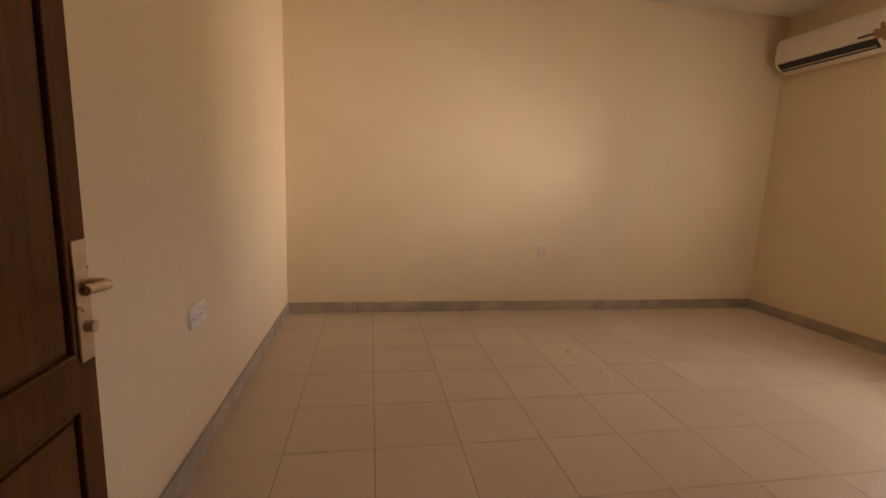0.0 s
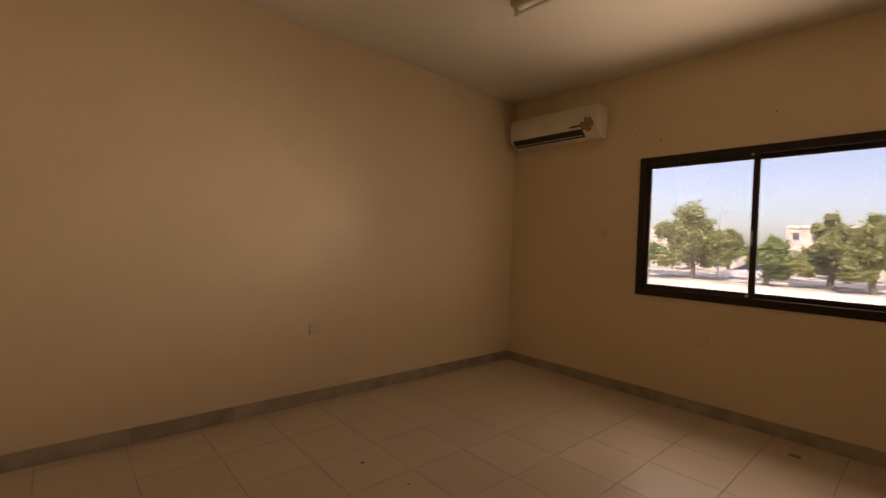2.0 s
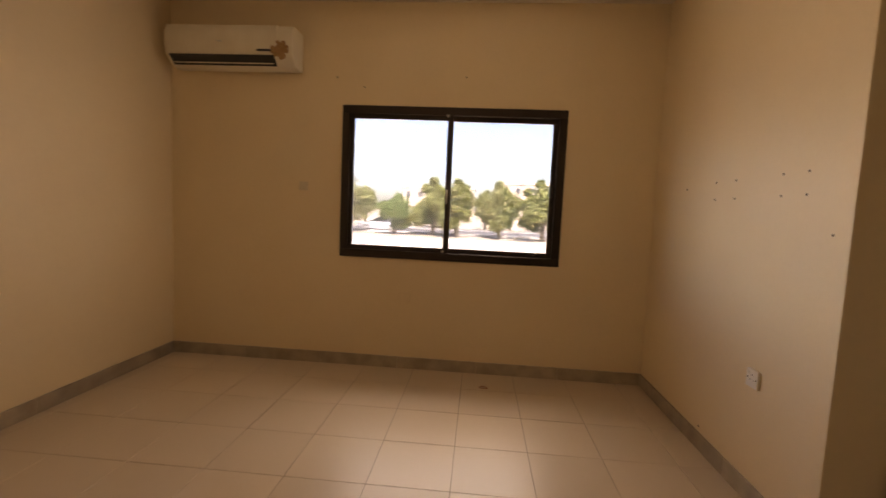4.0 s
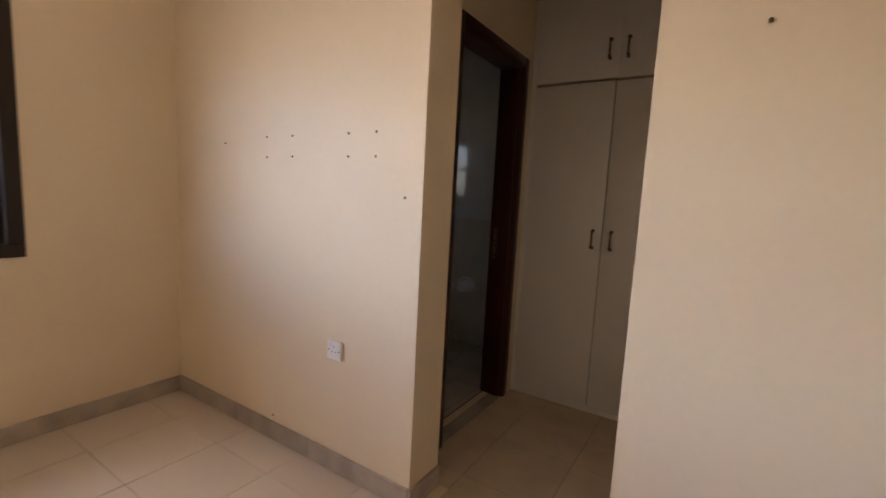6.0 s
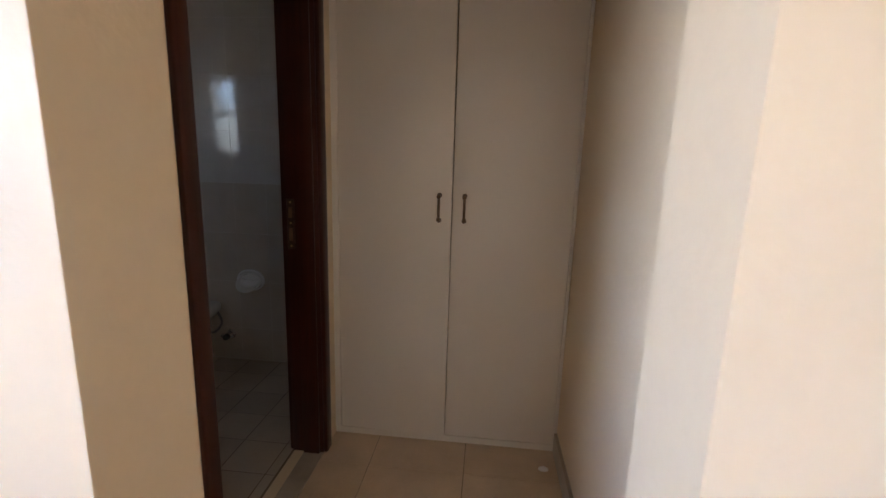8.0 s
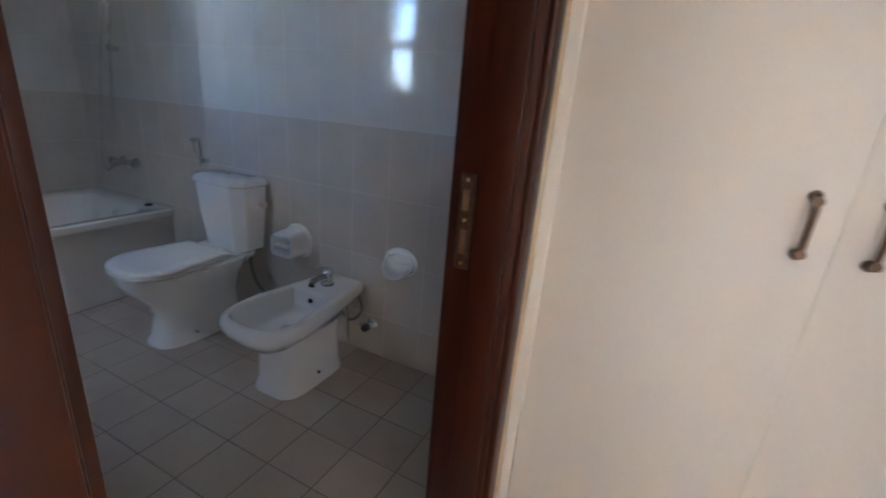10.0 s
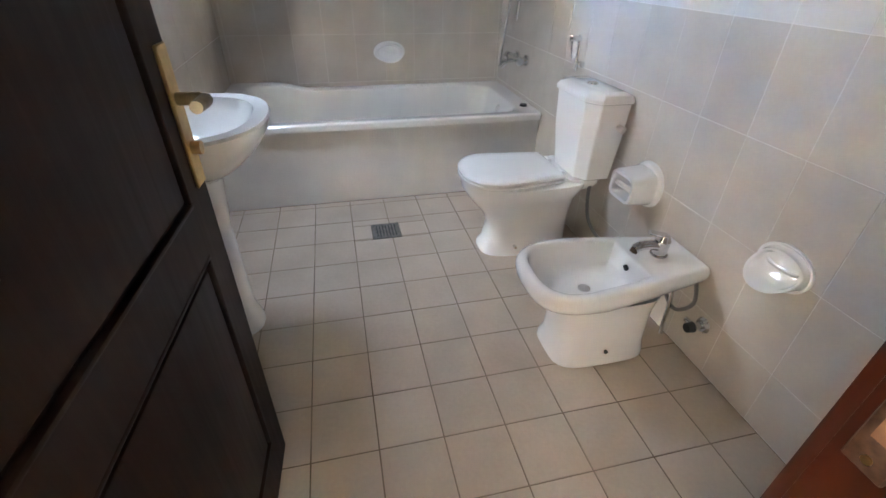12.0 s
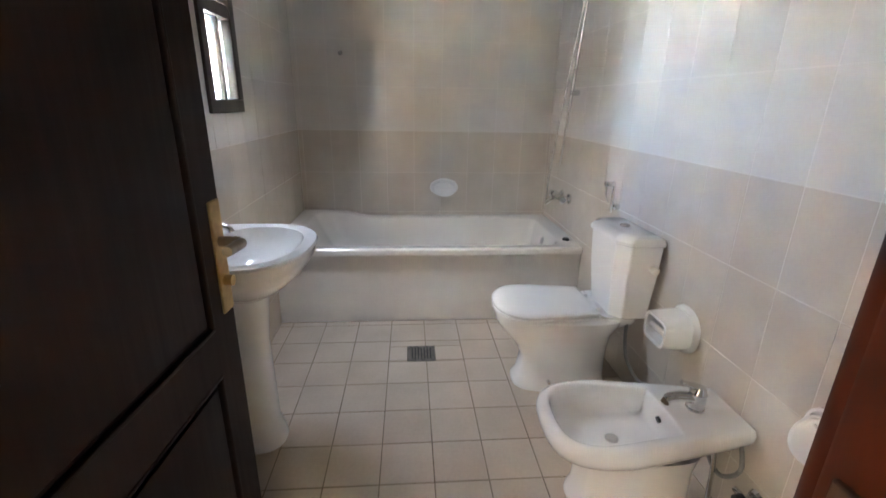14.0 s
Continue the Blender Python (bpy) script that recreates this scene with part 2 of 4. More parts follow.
M_CAR = material("silver_car_paint", (0.62, 0.63, 0.65), 0.3, metal=0.3, bump=0.0, coat=0.6)
M_CARGLASS = material("dark_car_glass", (0.03, 0.035, 0.04), 0.1, bump=0.0)
M_FARWALL = material("pinkish_far_wall", (0.60, 0.48, 0.40), 0.9, second=(0.5, 0.42, 0.34), scale=0.3, amount=0.6)
M_FARWIN = material("far_window_glass", (0.08, 0.09, 0.10), 0.2, bump=0.0)
for leaf in (M_LEAF, M_LEAF2):
    nt = leaf.node_tree
    tl, ad = nt.nodes.new("ShaderNodeBsdfTranslucent"), nt.nodes.new("ShaderNodeMixShader")
    nt.links.new(nt.nodes["Principled BSDF"].inputs["Base Color"].links[0].from_socket, tl.inputs[0])
    ad.inputs[0].default_value = 0.4
    nt.links.new(nt.nodes["Principled BSDF"].outputs[0], ad.inputs[1])
    nt.links.new(tl.outputs[0], ad.inputs[2])
    nt.links.new(ad.outputs[0], nt.nodes["Material Output"].inputs[0])


# ---- mesh helpers ----
def box(bm, x0, y0, z0, x1, y1, z1, bevel=0.0, seg=2):
    r = bmesh.ops.create_cube(bm, size=1.0, matrix=Matrix.Translation(((x0 + x1) / 2, (y0 + y1) / 2, (z0 + z1) / 2)) @ Matrix.Diagonal((abs(x1 - x0), abs(y1 - y0), abs(z1 - z0), 1)))
    if bevel:
        es = list({e for v in r["verts"] for e in v.link_edges})
        bmesh.ops.bevel(bm, geom=es, offset=bevel, segments=seg, affect="EDGES", profile=0.5)
    return bm


def B(*a, **k):
    return box(bmesh.new(), *a, **k)


def rod(bm, p0, p1, r0, r1=None, n=16):
    p0, p1 = Vector(p0), Vector(p1)
    r1 = r0 if r1 is None else r1
    q = (p1 - p0).to_track_quat("Z", "Y").to_matrix().to_4x4()
    bmesh.ops.create_cone(bm, cap_ends=True, segments=n, radius1=r0, radius2=r1, depth=(p1 - p0).length, matrix=Matrix.Translation((p0 + p1) / 2) @ q)
    return bm


def smooth_curve(pts, sub=6):
    pts = [Vector(p) for p in pts]
    out = []
    for i in range(len(pts) - 1):
        a, b, c, d = pts[max(i - 1, 0)], pts[i], pts[i + 1], pts[min(i + 2, len(pts) - 1)]
        for k in range(sub):
            t = k / sub
            out.append(0.5 * ((2 * b) + (c - a) * t + (2 * a - 5 * b + 4 * c - d) * t * t + (3 * b - a - 3 * c + d) * t ** 3))
    return out + [pts[-1]]


def tube(bm, pts, r, n=10, sub=6, radii=None):
    pts = smooth_curve(pts, sub)
    rings, ref = [], Vector((0.31, 0.17, 0.93))
    for i, p in enumerate(pts):
        d = (pts[min(i + 1, len(pts) - 1)] - pts[max(i - 1, 0)]).normalized()
        u = d.cross(ref)
        u = (u if u.length > 1e-3 else d.cross(Vector((1, 0, 0)))).normalized()
        w = d.cross(u)
        rr = r if radii is None else radii(i / (len(pts) - 1))
        rings.append([p + (u * math.cos(2 * math.pi * k / n) + w * math.sin(2 * math.pi * k / n)) * rr for k in range(n)])
    return loft(bm, rings)


def loft(bm, rings, cap0=True, cap1=True):
    vs = [[bm.verts.new(p) for p in ring] for ring in rings]
    n = len(vs[0])
    for a, b in zip(vs, vs[1:]):
        for k in range(n):
            bm.faces.new((a[k], a[(k + 1) % n], b[(k + 1) % n], b[k]))
    if cap0:
        bm.faces.new(vs[0][::-1])
    if cap1:
        bm.faces.new(vs[-1])
    bmesh.ops.recalc_face_normals(bm, faces=bm.faces[:])
    return bm


def oval(cx, cy, z, rx, rf, rb, n=40, pf=2.3, pb=4.0):
    """A closed ring round (cx, cy): rf reaches towards +y and rb towards -y, each with its own squareness."""
    out = []
    for k in range(n):
        a = 2 * math.pi * k / n
        c, s = math.cos(a), math.sin(a)
        p = pf if s >= 0 else pb
        out.append(Vector((cx + rx * math.copysign(abs(c) ** (2 / p), c), cy + (rf if s >= 0 else rb) * math.copysign(abs(s) ** (2 / p), s), z)))
    return out


def shade(ob, angle=40):
    me = ob.data
    for p in me.polygons:
        p.use_smooth = True
    me.set_sharp_from_angle(angle=radians(angle))
    return ob


def mesh_of(bm, name, mat):
    me = bpy.data.meshes.new(name)
    bm.normal_update()
    bm.to_mesh(me)
    bm.free()
    if mat:
        me.materials.append(mat)
    return me


def part(name, bm, mat, parent=None, label="", smooth=True):
    ob = new(name, mesh_of(bm, name, mat))
    if smooth:
        shade(ob)
    ob.parent = parent
    if label:
        ob["label"] = label
    return ob


def thing(name, label, category, group="", at=(0, 0, 0), kind=""):
    ob = new(name)
    ob.location = at
    ob.empty_display_size = 0.1
    return tagged(ob, label, category, group, kind)


def structure(name, bm, mat, label, category, smooth=False):
    return tagged(part(name, bm, mat, smooth=smooth), label, category, kind="structure")


def slab_with_holes(u0, u1, v0, v1, holes, make):
    """Fill the rectangle with boxes round the holes (u0, u1, v0, v1); make(u0, v0, u1, v1) adds one."""
    us = sorted({u0, u1, *[h[0] for h in holes], *[h[1] for h in holes]})
    for a, b in zip(us, us[1:]):
        if b <= u0 or a >= u1:
            continue
        cuts = sorted([(h[2], h[3]) for h in holes if h[0] <= a and h[1] >= b])
        v = v0
        for lo, hi in cuts:
            if lo > v:
                make(a, v, b, lo)
            v = hi
        if v < v1:
            make(a, v, b, v1)


def wall_x(name, y0, y1, x0, x1, z0, z1, holes, mat, label):
    bm = bmesh.new()
    slab_with_holes(x0, x1, z0, z1, holes, lambda a, b, c, d: box(bm, a, y0, b, c, y1, d))
    return structure(name, bm, mat, label, "wall")


def wall_y(name, x0, x1, y0, y1, z0, z1, holes, mat, label):
    bm = bmesh.new()
    slab_with_holes(y0, y1, z0, z1, holes, lambda a, b, c, d: box(bm, x0, a, b, x1, c, d))
    return structure(name, bm, mat, label, "wall")


# ---- bedroom shell ----
TOP = CEIL + 0.15
WIN = (0.70, 2.444, 0.91, 2.098)          # bedroom window hole: y, y, z, z
BWIN = (4.91, 5.24, 1.27, 2.02)          # bathroom window hole: x, x, z, z
wall_north = wall_x("wall_north", BY, BY + 0.2, -0.2, BX, -1.0, TOP, [], M_WALL, "plain cream painted plaster wall of the bedroom")
wall_west = wall_y("wall_west", -0.2, 0.0, -1.8, BY, -1.0, TOP, [], M_WALL, "cream painted wall beside the open entrance door")
wall_east = wall_y("wall_east", BX, BX + 0.15, 0.0, BY + 0.2, -1.0, TOP, [WIN], M_WALL, "cream painted wall with the wide window")
wall_south = wall_x("wall_south", -0.21, 0.0, 0.0, PX1, -1.0, TOP, [(EX0 - 0.05, EX1 + 0.05, 0.0, 2.13), (OPX0, OPX1, 0.0, OPZ)], M_WALL, "cream painted wall with the opening to the dressing passage")
wall_south_b = wall_x("wall_south_bathroom", -0.144, 0.0, PX1, BX, -1.0, TOP, [], M_WALL, "cream painted wall with old screw holes")
wall_passage_w = wall_y("wall_passage_west", PX0 - 0.12, PX0, -2.1, -0.21, -1.0, TOP, [], M_WALL, "plain cream wall of the dressing passage")
wall_passage_e = wall_y("wall_passage_east", PX1, WX0 - 0.009, -2.1, -0.144, -1.0, TOP, [(DY0 - 0.05, DY1 + 0.05, 0.0, DZ + 0.05)], M_WALL, "cream wall with the bathroom doorway")
wall_back = wall_x("wall_passage_south", -2.25, -2.1, PX0 - 0.12, WX0, -1.0, TOP, [], M_WALL, "cream wall behind the fitted wardrobe")
wall_hall = wall_x("wall_hall_south", -1.8, -1.65, 0.0, PX0 - 0.12, -1.0, TOP, [], M_WALL, "plain cream wall of the hall outside the bedroom")
ceiling = structure("ceiling", B(-0.2, -2.25, CEIL, WX1 + 0.2, BY + 0.2, CEIL + 0.15), M_CEIL, "off-white painted flat plaster ceiling", "ceiling")

# ---- bathroom shell ----
wall_bath_s = wall_x("wall_bath_south", WYS - 0.2, WYS - 0.0012, WX0 - 0.01, WX1 + 0.2, -1.0, TOP, [], M_WGROUT, "bathroom wall tiled in beige below and cream above")
wall_bath_e = wall_y("wall_bath_east", WX1 + 0.0012, WX1 + 0.2, WYS - 0.01, WYN + 0.16, -1.0, TOP, [], M_WGROUT, "tiled bathroom wall behind the bathtub")
wall_bath_n = wall_x("wall_bath_north", WYN + 0.0012, WYN + 0.16, BX + 0.15, WX1 + 0.01, -1.0, TOP, [BWIN], M_WGROUT, "tiled bathroom wall with a small window")
wall_bath_nw = wall_x("wall_bath_north_inner", WYN + 0.0012, WYN + 0.006, PX1 + 0.13, BX + 0.15, 0.0, CEIL, [], M_WGROUT, "grouted backing of the tiled wall by the basin")
wall_bath_w = wall_y("wall_bath_west", WX0 - 0.009, WX0 - 0.0012, WYS - 0.01, WYN + 0.01, 0.0, CEIL, [(DY0 - 0.05, DY1 + 0.05, 0.0, DZ + 0.05)], M_WGROUT, "grouted backing of the tiled wall by the door")

# floors
floor = structure("floor", B(-0.2, -1.8, -0.2, BX + 0.1, BY + 0.1, -0.003), M_GROUT, "beige tiled bedroom floor with thin dark joints", "floor")
floor_bath = structure("floor_bathroom", B(WX0 - 0.06, WYS - 0.05, -0.19, WX1 + 0.1, WYN + 0.05, -0.0016), M_BGROUT, "sandy square tiles on the bathroom floor", "floor")
threshold = structure("threshold", B(PX1, DY0 - 0.05, -0.15, WX0 - 0.055, DY1 + 0.05, 0.004, bevel=0.003), M_SKIRT, "grey marble door threshold of the bathroom", "threshold")

# skirting in marble pieces
skirting = tagged(new("baseboard"), "grey veined marble skirting along the walls", "baseboard", kind="structure")
def skirt(x0, y0, x1, y1, t=0.014, h=0.095):
    """One run of marble skirting from corner to corner, with the room on its left."""
    d = Vector((x1 - x0, y1 - y0, 0))
    n, L = Vector((-d.y, d.x, 0)).normalized(), d.length
    d.normalize()
    k = max(1, round(L / 0.6))
    for i in range(k):
        a, b = Vector((x0, y0, 0)) + d * (L * i / k + 0.001), Vector((x0, y0, 0)) + d * (L * (i + 1) / k - 0.001) + n * t
        bm = B(min(a.x, b.x), min(a.y, b.y), 0.0, max(a.x, b.x), max(a.y, b.y), h, bevel=0.002, seg=1)
        part("marble_piece", bm, M_SKIRT, skirting, smooth=False)

skirt(BX - 0.0005, 0.0, BX - 0.0005, BY)
skirt(BX, BY - 0.0005, 0.0, BY - 0.0005)
skirt(0.0005, BY, 0.0005, 0.0)
skirt(EX1 + 0.12, 0.0005, OPX0, 0.0005)
skirt(OPX1, 0.0005, BX, 0.0005)
skirt(OPX1 - 0.0005, -0.21, OPX1 - 0.0005, 0.014)
skirt(OPX0 + 0.0005, 0.014, OPX0 + 0.0005, -0.21)
skirt(PX1 - 0.0005, DY1 + 0.062, PX1 - 0.0005, -0.21)
skirt(PX0 + 0.0005, -0.21, PX0 + 0.0005, PY)


# ---- windows ----
def frame_bars(bm, lo, hi, w, d0, d1, plane):
    """A rectangular ring of bars; plane 'x': lo, hi are (y, z), 'y': (x, z)."""
    (a0, b0), (a1, b1) = lo, hi
    for r in ((a0, b0, a1, b0 + w), (a0, b1 - w, a1, b1), (a0, b0 + w, a0 + w, b1 - w), (a1 - w, b0 + w, a1, b1 - w)):
        if plane == "x":
            box(bm, d0, r[0], r[1], d1, r[2], r[3], bevel=0.003, seg=1)
        else:
            box(bm, r[0], d0, r[1], r[2], d1, r[3], bevel=0.003, seg=1)
    return bm


window_1 = thing("window_1", "wide sliding window in a dark brown aluminium frame", "window", at=(BX, 1.58, 0.9), kind="structure")
def wpart(name, bm, mat, parent, label=""):
    """Link a part whose mesh is in world coordinates under a thing that stands elsewhere."""
    ob = part(name, bm, mat, parent, label)
    base = parent
    m = Matrix.Identity(4)
    while base:
        m = base.matrix_basis @ m
        base = base.parent
    ob.matrix_basis = m.inverted()
    return ob

wpart("window_frame", frame_bars(bmesh.new(), (0.693, 0.903), (2.450, 2.105), 0.062, BX - 0.012, BX + 0.07, "x"), M_ALU, window_1)
for nm, a, b, d in (("sash", 1.565, 2.394, 0.018), ("sash", 0.752, 1.614, 0.043)):
    s = wpart(nm, frame_bars(bmesh.new(), (a, 0.962), (b, 2.046), 0.040, BX + d - 0.012, BX + d + 0.012, "x"), M_ALU, window_1)
    pane = wpart("pane", B(BX + d - 0.002, a + 0.04, 1.0, BX + d + 0.002, b - 0.04, 2.01), M_PANE, s, "window glass darkened to tone down the bright view")
    # Daylight enters undimmed; only the view through the pane is darkened.
    pane.visible_shadow = False
wpart("latch", B(BX - 0.012, 0.775, 1.44, BX + 0.03, 0.80, 1.53, bevel=0.004), M_BLACK, window_1, "black plastic sash latch")
wpart("pull_strip", B(BX + 0.0, 1.592, 1.36, BX + 0.008, 1.604, 1.47, bevel=0.002), M_STEEL, window_1, "small bright pull on the meeting stile")
for z in (0.98, 2.04):
    wpart("stop_screw", rod(bmesh.new(), (BX - 0.02, 1.61, z), (BX + 0.01, 1.61, z), 0.009), M_STEEL, window_1)

window_2 = thing("window_2", "small narrow bathroom window in a dark frame", "window", at=(5.075, WYN, 1.25), kind="structure")
wpart("window_frame", frame_bars(bmesh.new(), (4.89, 1.25), (5.26, 2.04), 0.055, WYN - 0.012, WYN + 0.05, "y"), M_ALU, window_2)
wpart("transom", B(4.945, WYN - 0.008, 1.635, 5.205, WYN + 0.045, 1.69, bevel=0.003, seg=1), M_ALU, window_2)
for z0, z1 in ((1.304, 1.635), (1.69, 1.986)):
    wpart("mullion", B(5.088, WYN + 0.004, z0, 5.108, WYN + 0.036, z1, bevel=0.002, seg=1), M_ALU, window_2)
    wpart("pane", B(4.944, WYN + 0.018, z0, 5.086, WYN + 0.022, z1), M_FROST, window_2, "pale glass pane")
    wpart("pane", B(5.110, WYN + 0.024, z0, 5.206, WYN + 0.028, z1), M_FROST, window_2, "pale glass pane")


# ---- doors ----
def lever(parent, x, y, z, side, mat, dirx, lab, grip):
    """A long back plate with a lever and a lock cylinder, on the face at local y, pointing to side (+1 or -1)."""
    hp = part("door_handle", B(x - 0.021, y, z - 0.155, x + 0.021, y + side * 0.006, z + 0.085, bevel=0.002, seg=1), mat, parent, lab)
    bm = bmesh.new()
    rod(bm, (x, y, z), (x, y + side * 0.045, z), 0.011)
    tube(bm, [(x, y + side * 0.043, z), (x + dirx * 0.012, y + side * 0.055, z + 0.001), (x + dirx * 0.05, y + side * 0.060, z + 0.006), (x + dirx * 0.095, y + side * 0.064, z + 0.010)], 0.010,
         radii=lambda t: 0.011 - 0.003 * abs(t - 0.6))
    part("lever", bm, grip, hp)
    bm = rod(bmesh.new(), (x, y, z - 0.085), (x, y + side * 0.022, z - 0.085), 0.012)
    part("lock_cylinder", bm, mat, hp)
    return hp


def panel_door(name, label, w, h, mat, hw_mat, hw_label, m, leverdir=-1, hz=1.03, grip=None, stile=0.066, low=0.755, high=0.855):
    """A panelled leaf: local x from the hinge, y through its 40 mm thickness, z up. Each panel is almost flush, with a
    deep groove round it; low and high are the edges of the middle rail."""
    d = tagged(new(name), label, "door", kind="structure")
    d.matrix_basis = m
    bm = bmesh.new()
    st, t = stile, 0.04
    panels = [(st, 0.15, w - st, low), (st, high, w - st, h - 0.12)]
    slab_with_holes(0.0, w, 0.008, h, [(p[0], p[2], p[1], p[3]) for p in panels], lambda a, b, c, e: box(bm, a, 0, b, c, t, e))
    part("leaf", bm, mat, d, smooth=False)
    for a, b, c, e in panels:
        bm = B(a - 0.001, 0.011, b - 0.001, c + 0.001, t - 0.011, e + 0.001)
        for y0, y1 in ((0.002, 0.0115), (t - 0.0115, t - 0.002)):
            box(bm, a + 0.021, y0, b + 0.021, c - 0.021, y1, e - 0.021, bevel=0.0045, seg=2)
        for y0, y1 in ((-0.0015, 0.012), (t - 0.012, t + 0.0015)):
            for r in ((a, b, c, b + 0.009), (a, e - 0.009, c, e), (a, b + 0.009, a + 0.009, e - 0.009), (c - 0.009, b + 0.009, c, e - 0.009)):
                box(bm, r[0], y0, r[1], r[2], y1, r[3], bevel=0.003, seg=2)
        part("panel", bm, mat, d)
    lever(d, w - 0.027, t, hz, 1, hw_mat, leverdir, hw_label, grip or hw_mat)
    lever(d, w - 0.027, 0, hz, -1, hw_mat, leverdir, hw_label, grip or hw_mat)
    part("lock_edge_plate", B(w - 0.0005, 0.009, 0.90, w + 0.002, 0.031, 1.12), hw_mat, d)
    for z in (0.25, 1.0, 1.8):
        part("hinge", rod(bmesh.new(), (-0.004, t, z - 0.05), (-0.004, t, z + 0.05), 0.007, n=10), hw_mat, d)
    return d


door_1 = panel_door("door_1", "open dark brown panelled wooden entrance door with brass handle", 0.895, 2.06, M_DOORENT, M_SATIN, "worn satin brass lever handle on a long plate",
                    pose(0.160, 0.02, 0, 0, 0, 90.0), -1, 0.995, stile=0.054)
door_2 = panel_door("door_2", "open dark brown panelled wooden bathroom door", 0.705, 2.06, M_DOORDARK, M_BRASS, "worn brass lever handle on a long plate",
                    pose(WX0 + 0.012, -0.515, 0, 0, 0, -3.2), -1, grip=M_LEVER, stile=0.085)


def door_casing(name, label, lo, hi, h, f0, f1, plane):
    """Lining through the wall with architraves on both faces. plane 'x': the wall lies across x from f0 to f1, the opening in y."""
    d = thing(name, label, "door frame", kind="structure")
    def bx(a0, z0, a1, z1, d0, d1, bev=0.004):
        return B(d0, a0, z0, d1, a1, z1, bevel=bev) if plane == "x" else B(a0, d0, z0, a1, d1, z1, bevel=bev)
    part("jamb", bx(lo - 0.035, 0, lo, h, f0, f1), M_JAMB, d)
    part("jamb", bx(hi, 0, hi + 0.035, h, f0, f1), M_JAMB, d)
    part("head_jamb", bx(lo - 0.035, h, hi + 0.035, h + 0.035, f0, f1), M_JAMB, d)
    for s, e0, e1 in ((0, f0 - 0.016, f0 + 0.002), (1, f1 - 0.002, f1 + 0.016)):
        part("architrave", bx(lo - 0.060, 0, lo - 0.006, h + 0.06, e0, e1, 0.006), M_JAMB, d)
        part("architrave", bx(hi + 0.006, 0, hi + 0.060, h + 0.06, e0, e1, 0.006), M_JAMB, d)
        part("architrave", bx(lo - 0.006, h + 0.006, hi + 0.006, h + 0.06, e0, e1, 0.006), M_JAMB, d)
    return d

casing_2 = door_casing("door_frame_2", "red-brown varnished wooden door frame of the bathroom", DY0, DY1, DZ, PX1 - 0.001, WX0 - 0.003, "x")
part("door_stop", B(PX1 + 0.015, DY0 - 0.002, 0, PX1 + 0.085, DY0 + 0.012, DZ, bevel=0.003), M_JAMB, casing_2)
part("door_stop", B(PX1 + 0.015, DY1 - 0.012, 0, PX1 + 0.085, DY1 + 0.002, DZ, bevel=0.003), M_JAMB, casing_2)
strike = part("strike_plate", B(PX1 + 0.094, DY0 - 0.001, 0.905, PX1 + 0.126, DY0 + 0.004, 1.105, bevel=0.0015, seg=1), M_STRIKE, casing_2, "scratched brass strike plate splashed with paint")
for z0, z1 in ((1.03, 1.072), (0.938, 0.99)):
    part("bolt_hole", B(PX1 + 0.104, DY0 + 0.003, z0, PX1 + 0.118, DY0 + 0.0048, z1), M_RAW, strike, "pale raw wood in the bolt hole")
for z in (0.918, 1.01, 1.092):
    part("screw", rod(bmesh.new(), (PX1 + 0.110, DY0 + 0.003, z), (PX1 + 0.110, DY0 + 0.0056, z), 0.004, n=10), M_BRASS, strike)
casing_1 = door_casing("door_frame_1", "dark varnished wooden frame of the entrance door", EX0, EX1, 2.08, -0.21, 0.0, "y")


# ---- wardrobe ----
def bow_handle(parent, x, y, z, L=0.104):
    bm = tube(bmesh.new(), [(x, y, z - L / 2), (x, y + 0.022, z - L / 2 + 0.004), (x, y + 0.027, z), (x, y + 0.022, z + L / 2 - 0.004), (x, y, z + L / 2)], 0.005,
              radii=lambda t: 0.0055 + 0.0025 * abs(2 * t - 1) ** 3)
    for s in (-1, 1):
        rod(bm, (x, y - 0.001, z + s * L / 2), (x, y + 0.006, z + s * L / 2), 0.010, n=14)
        rod(bm, (x, y + 0.02, z + s * (L / 2 - 0.006)), (x, y + 0.031, z + s * (L / 2 - 0.006)), 0.0085, n=14)
    return part("handle", bm, M_BRONZE, parent, "dark bronze bow handle")


wardrobe = thing("wardrobe", "tall ivory laminate fitted wardrobe with four doors", "wardrobe", at=(2.54, PY, 0))
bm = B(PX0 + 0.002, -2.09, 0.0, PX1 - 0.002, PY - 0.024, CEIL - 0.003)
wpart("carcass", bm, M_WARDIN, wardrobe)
bm = B(PX0 + 0.002, PY - 0.022, 0.0, PX1 - 0.002, PY - 0.004, 0.03)
for r in ((PX0 + 0.002, 0.0, PX0 + 0.014, CEIL - 0.003), (PX1 - 0.03, 0.0, PX1 - 0.002, CEIL - 0.003), (PX0 + 0.014, 2.855, PX1 - 0.03, CEIL - 0.003)):
    box(bm, r[0], PY - 0.022, r[1] + 0.031, r[2], PY + 0.004, r[3], bevel=0.002, seg=1)
wpart("face_frame", bm, M_WARD, wardrobe)
MID = 2.535
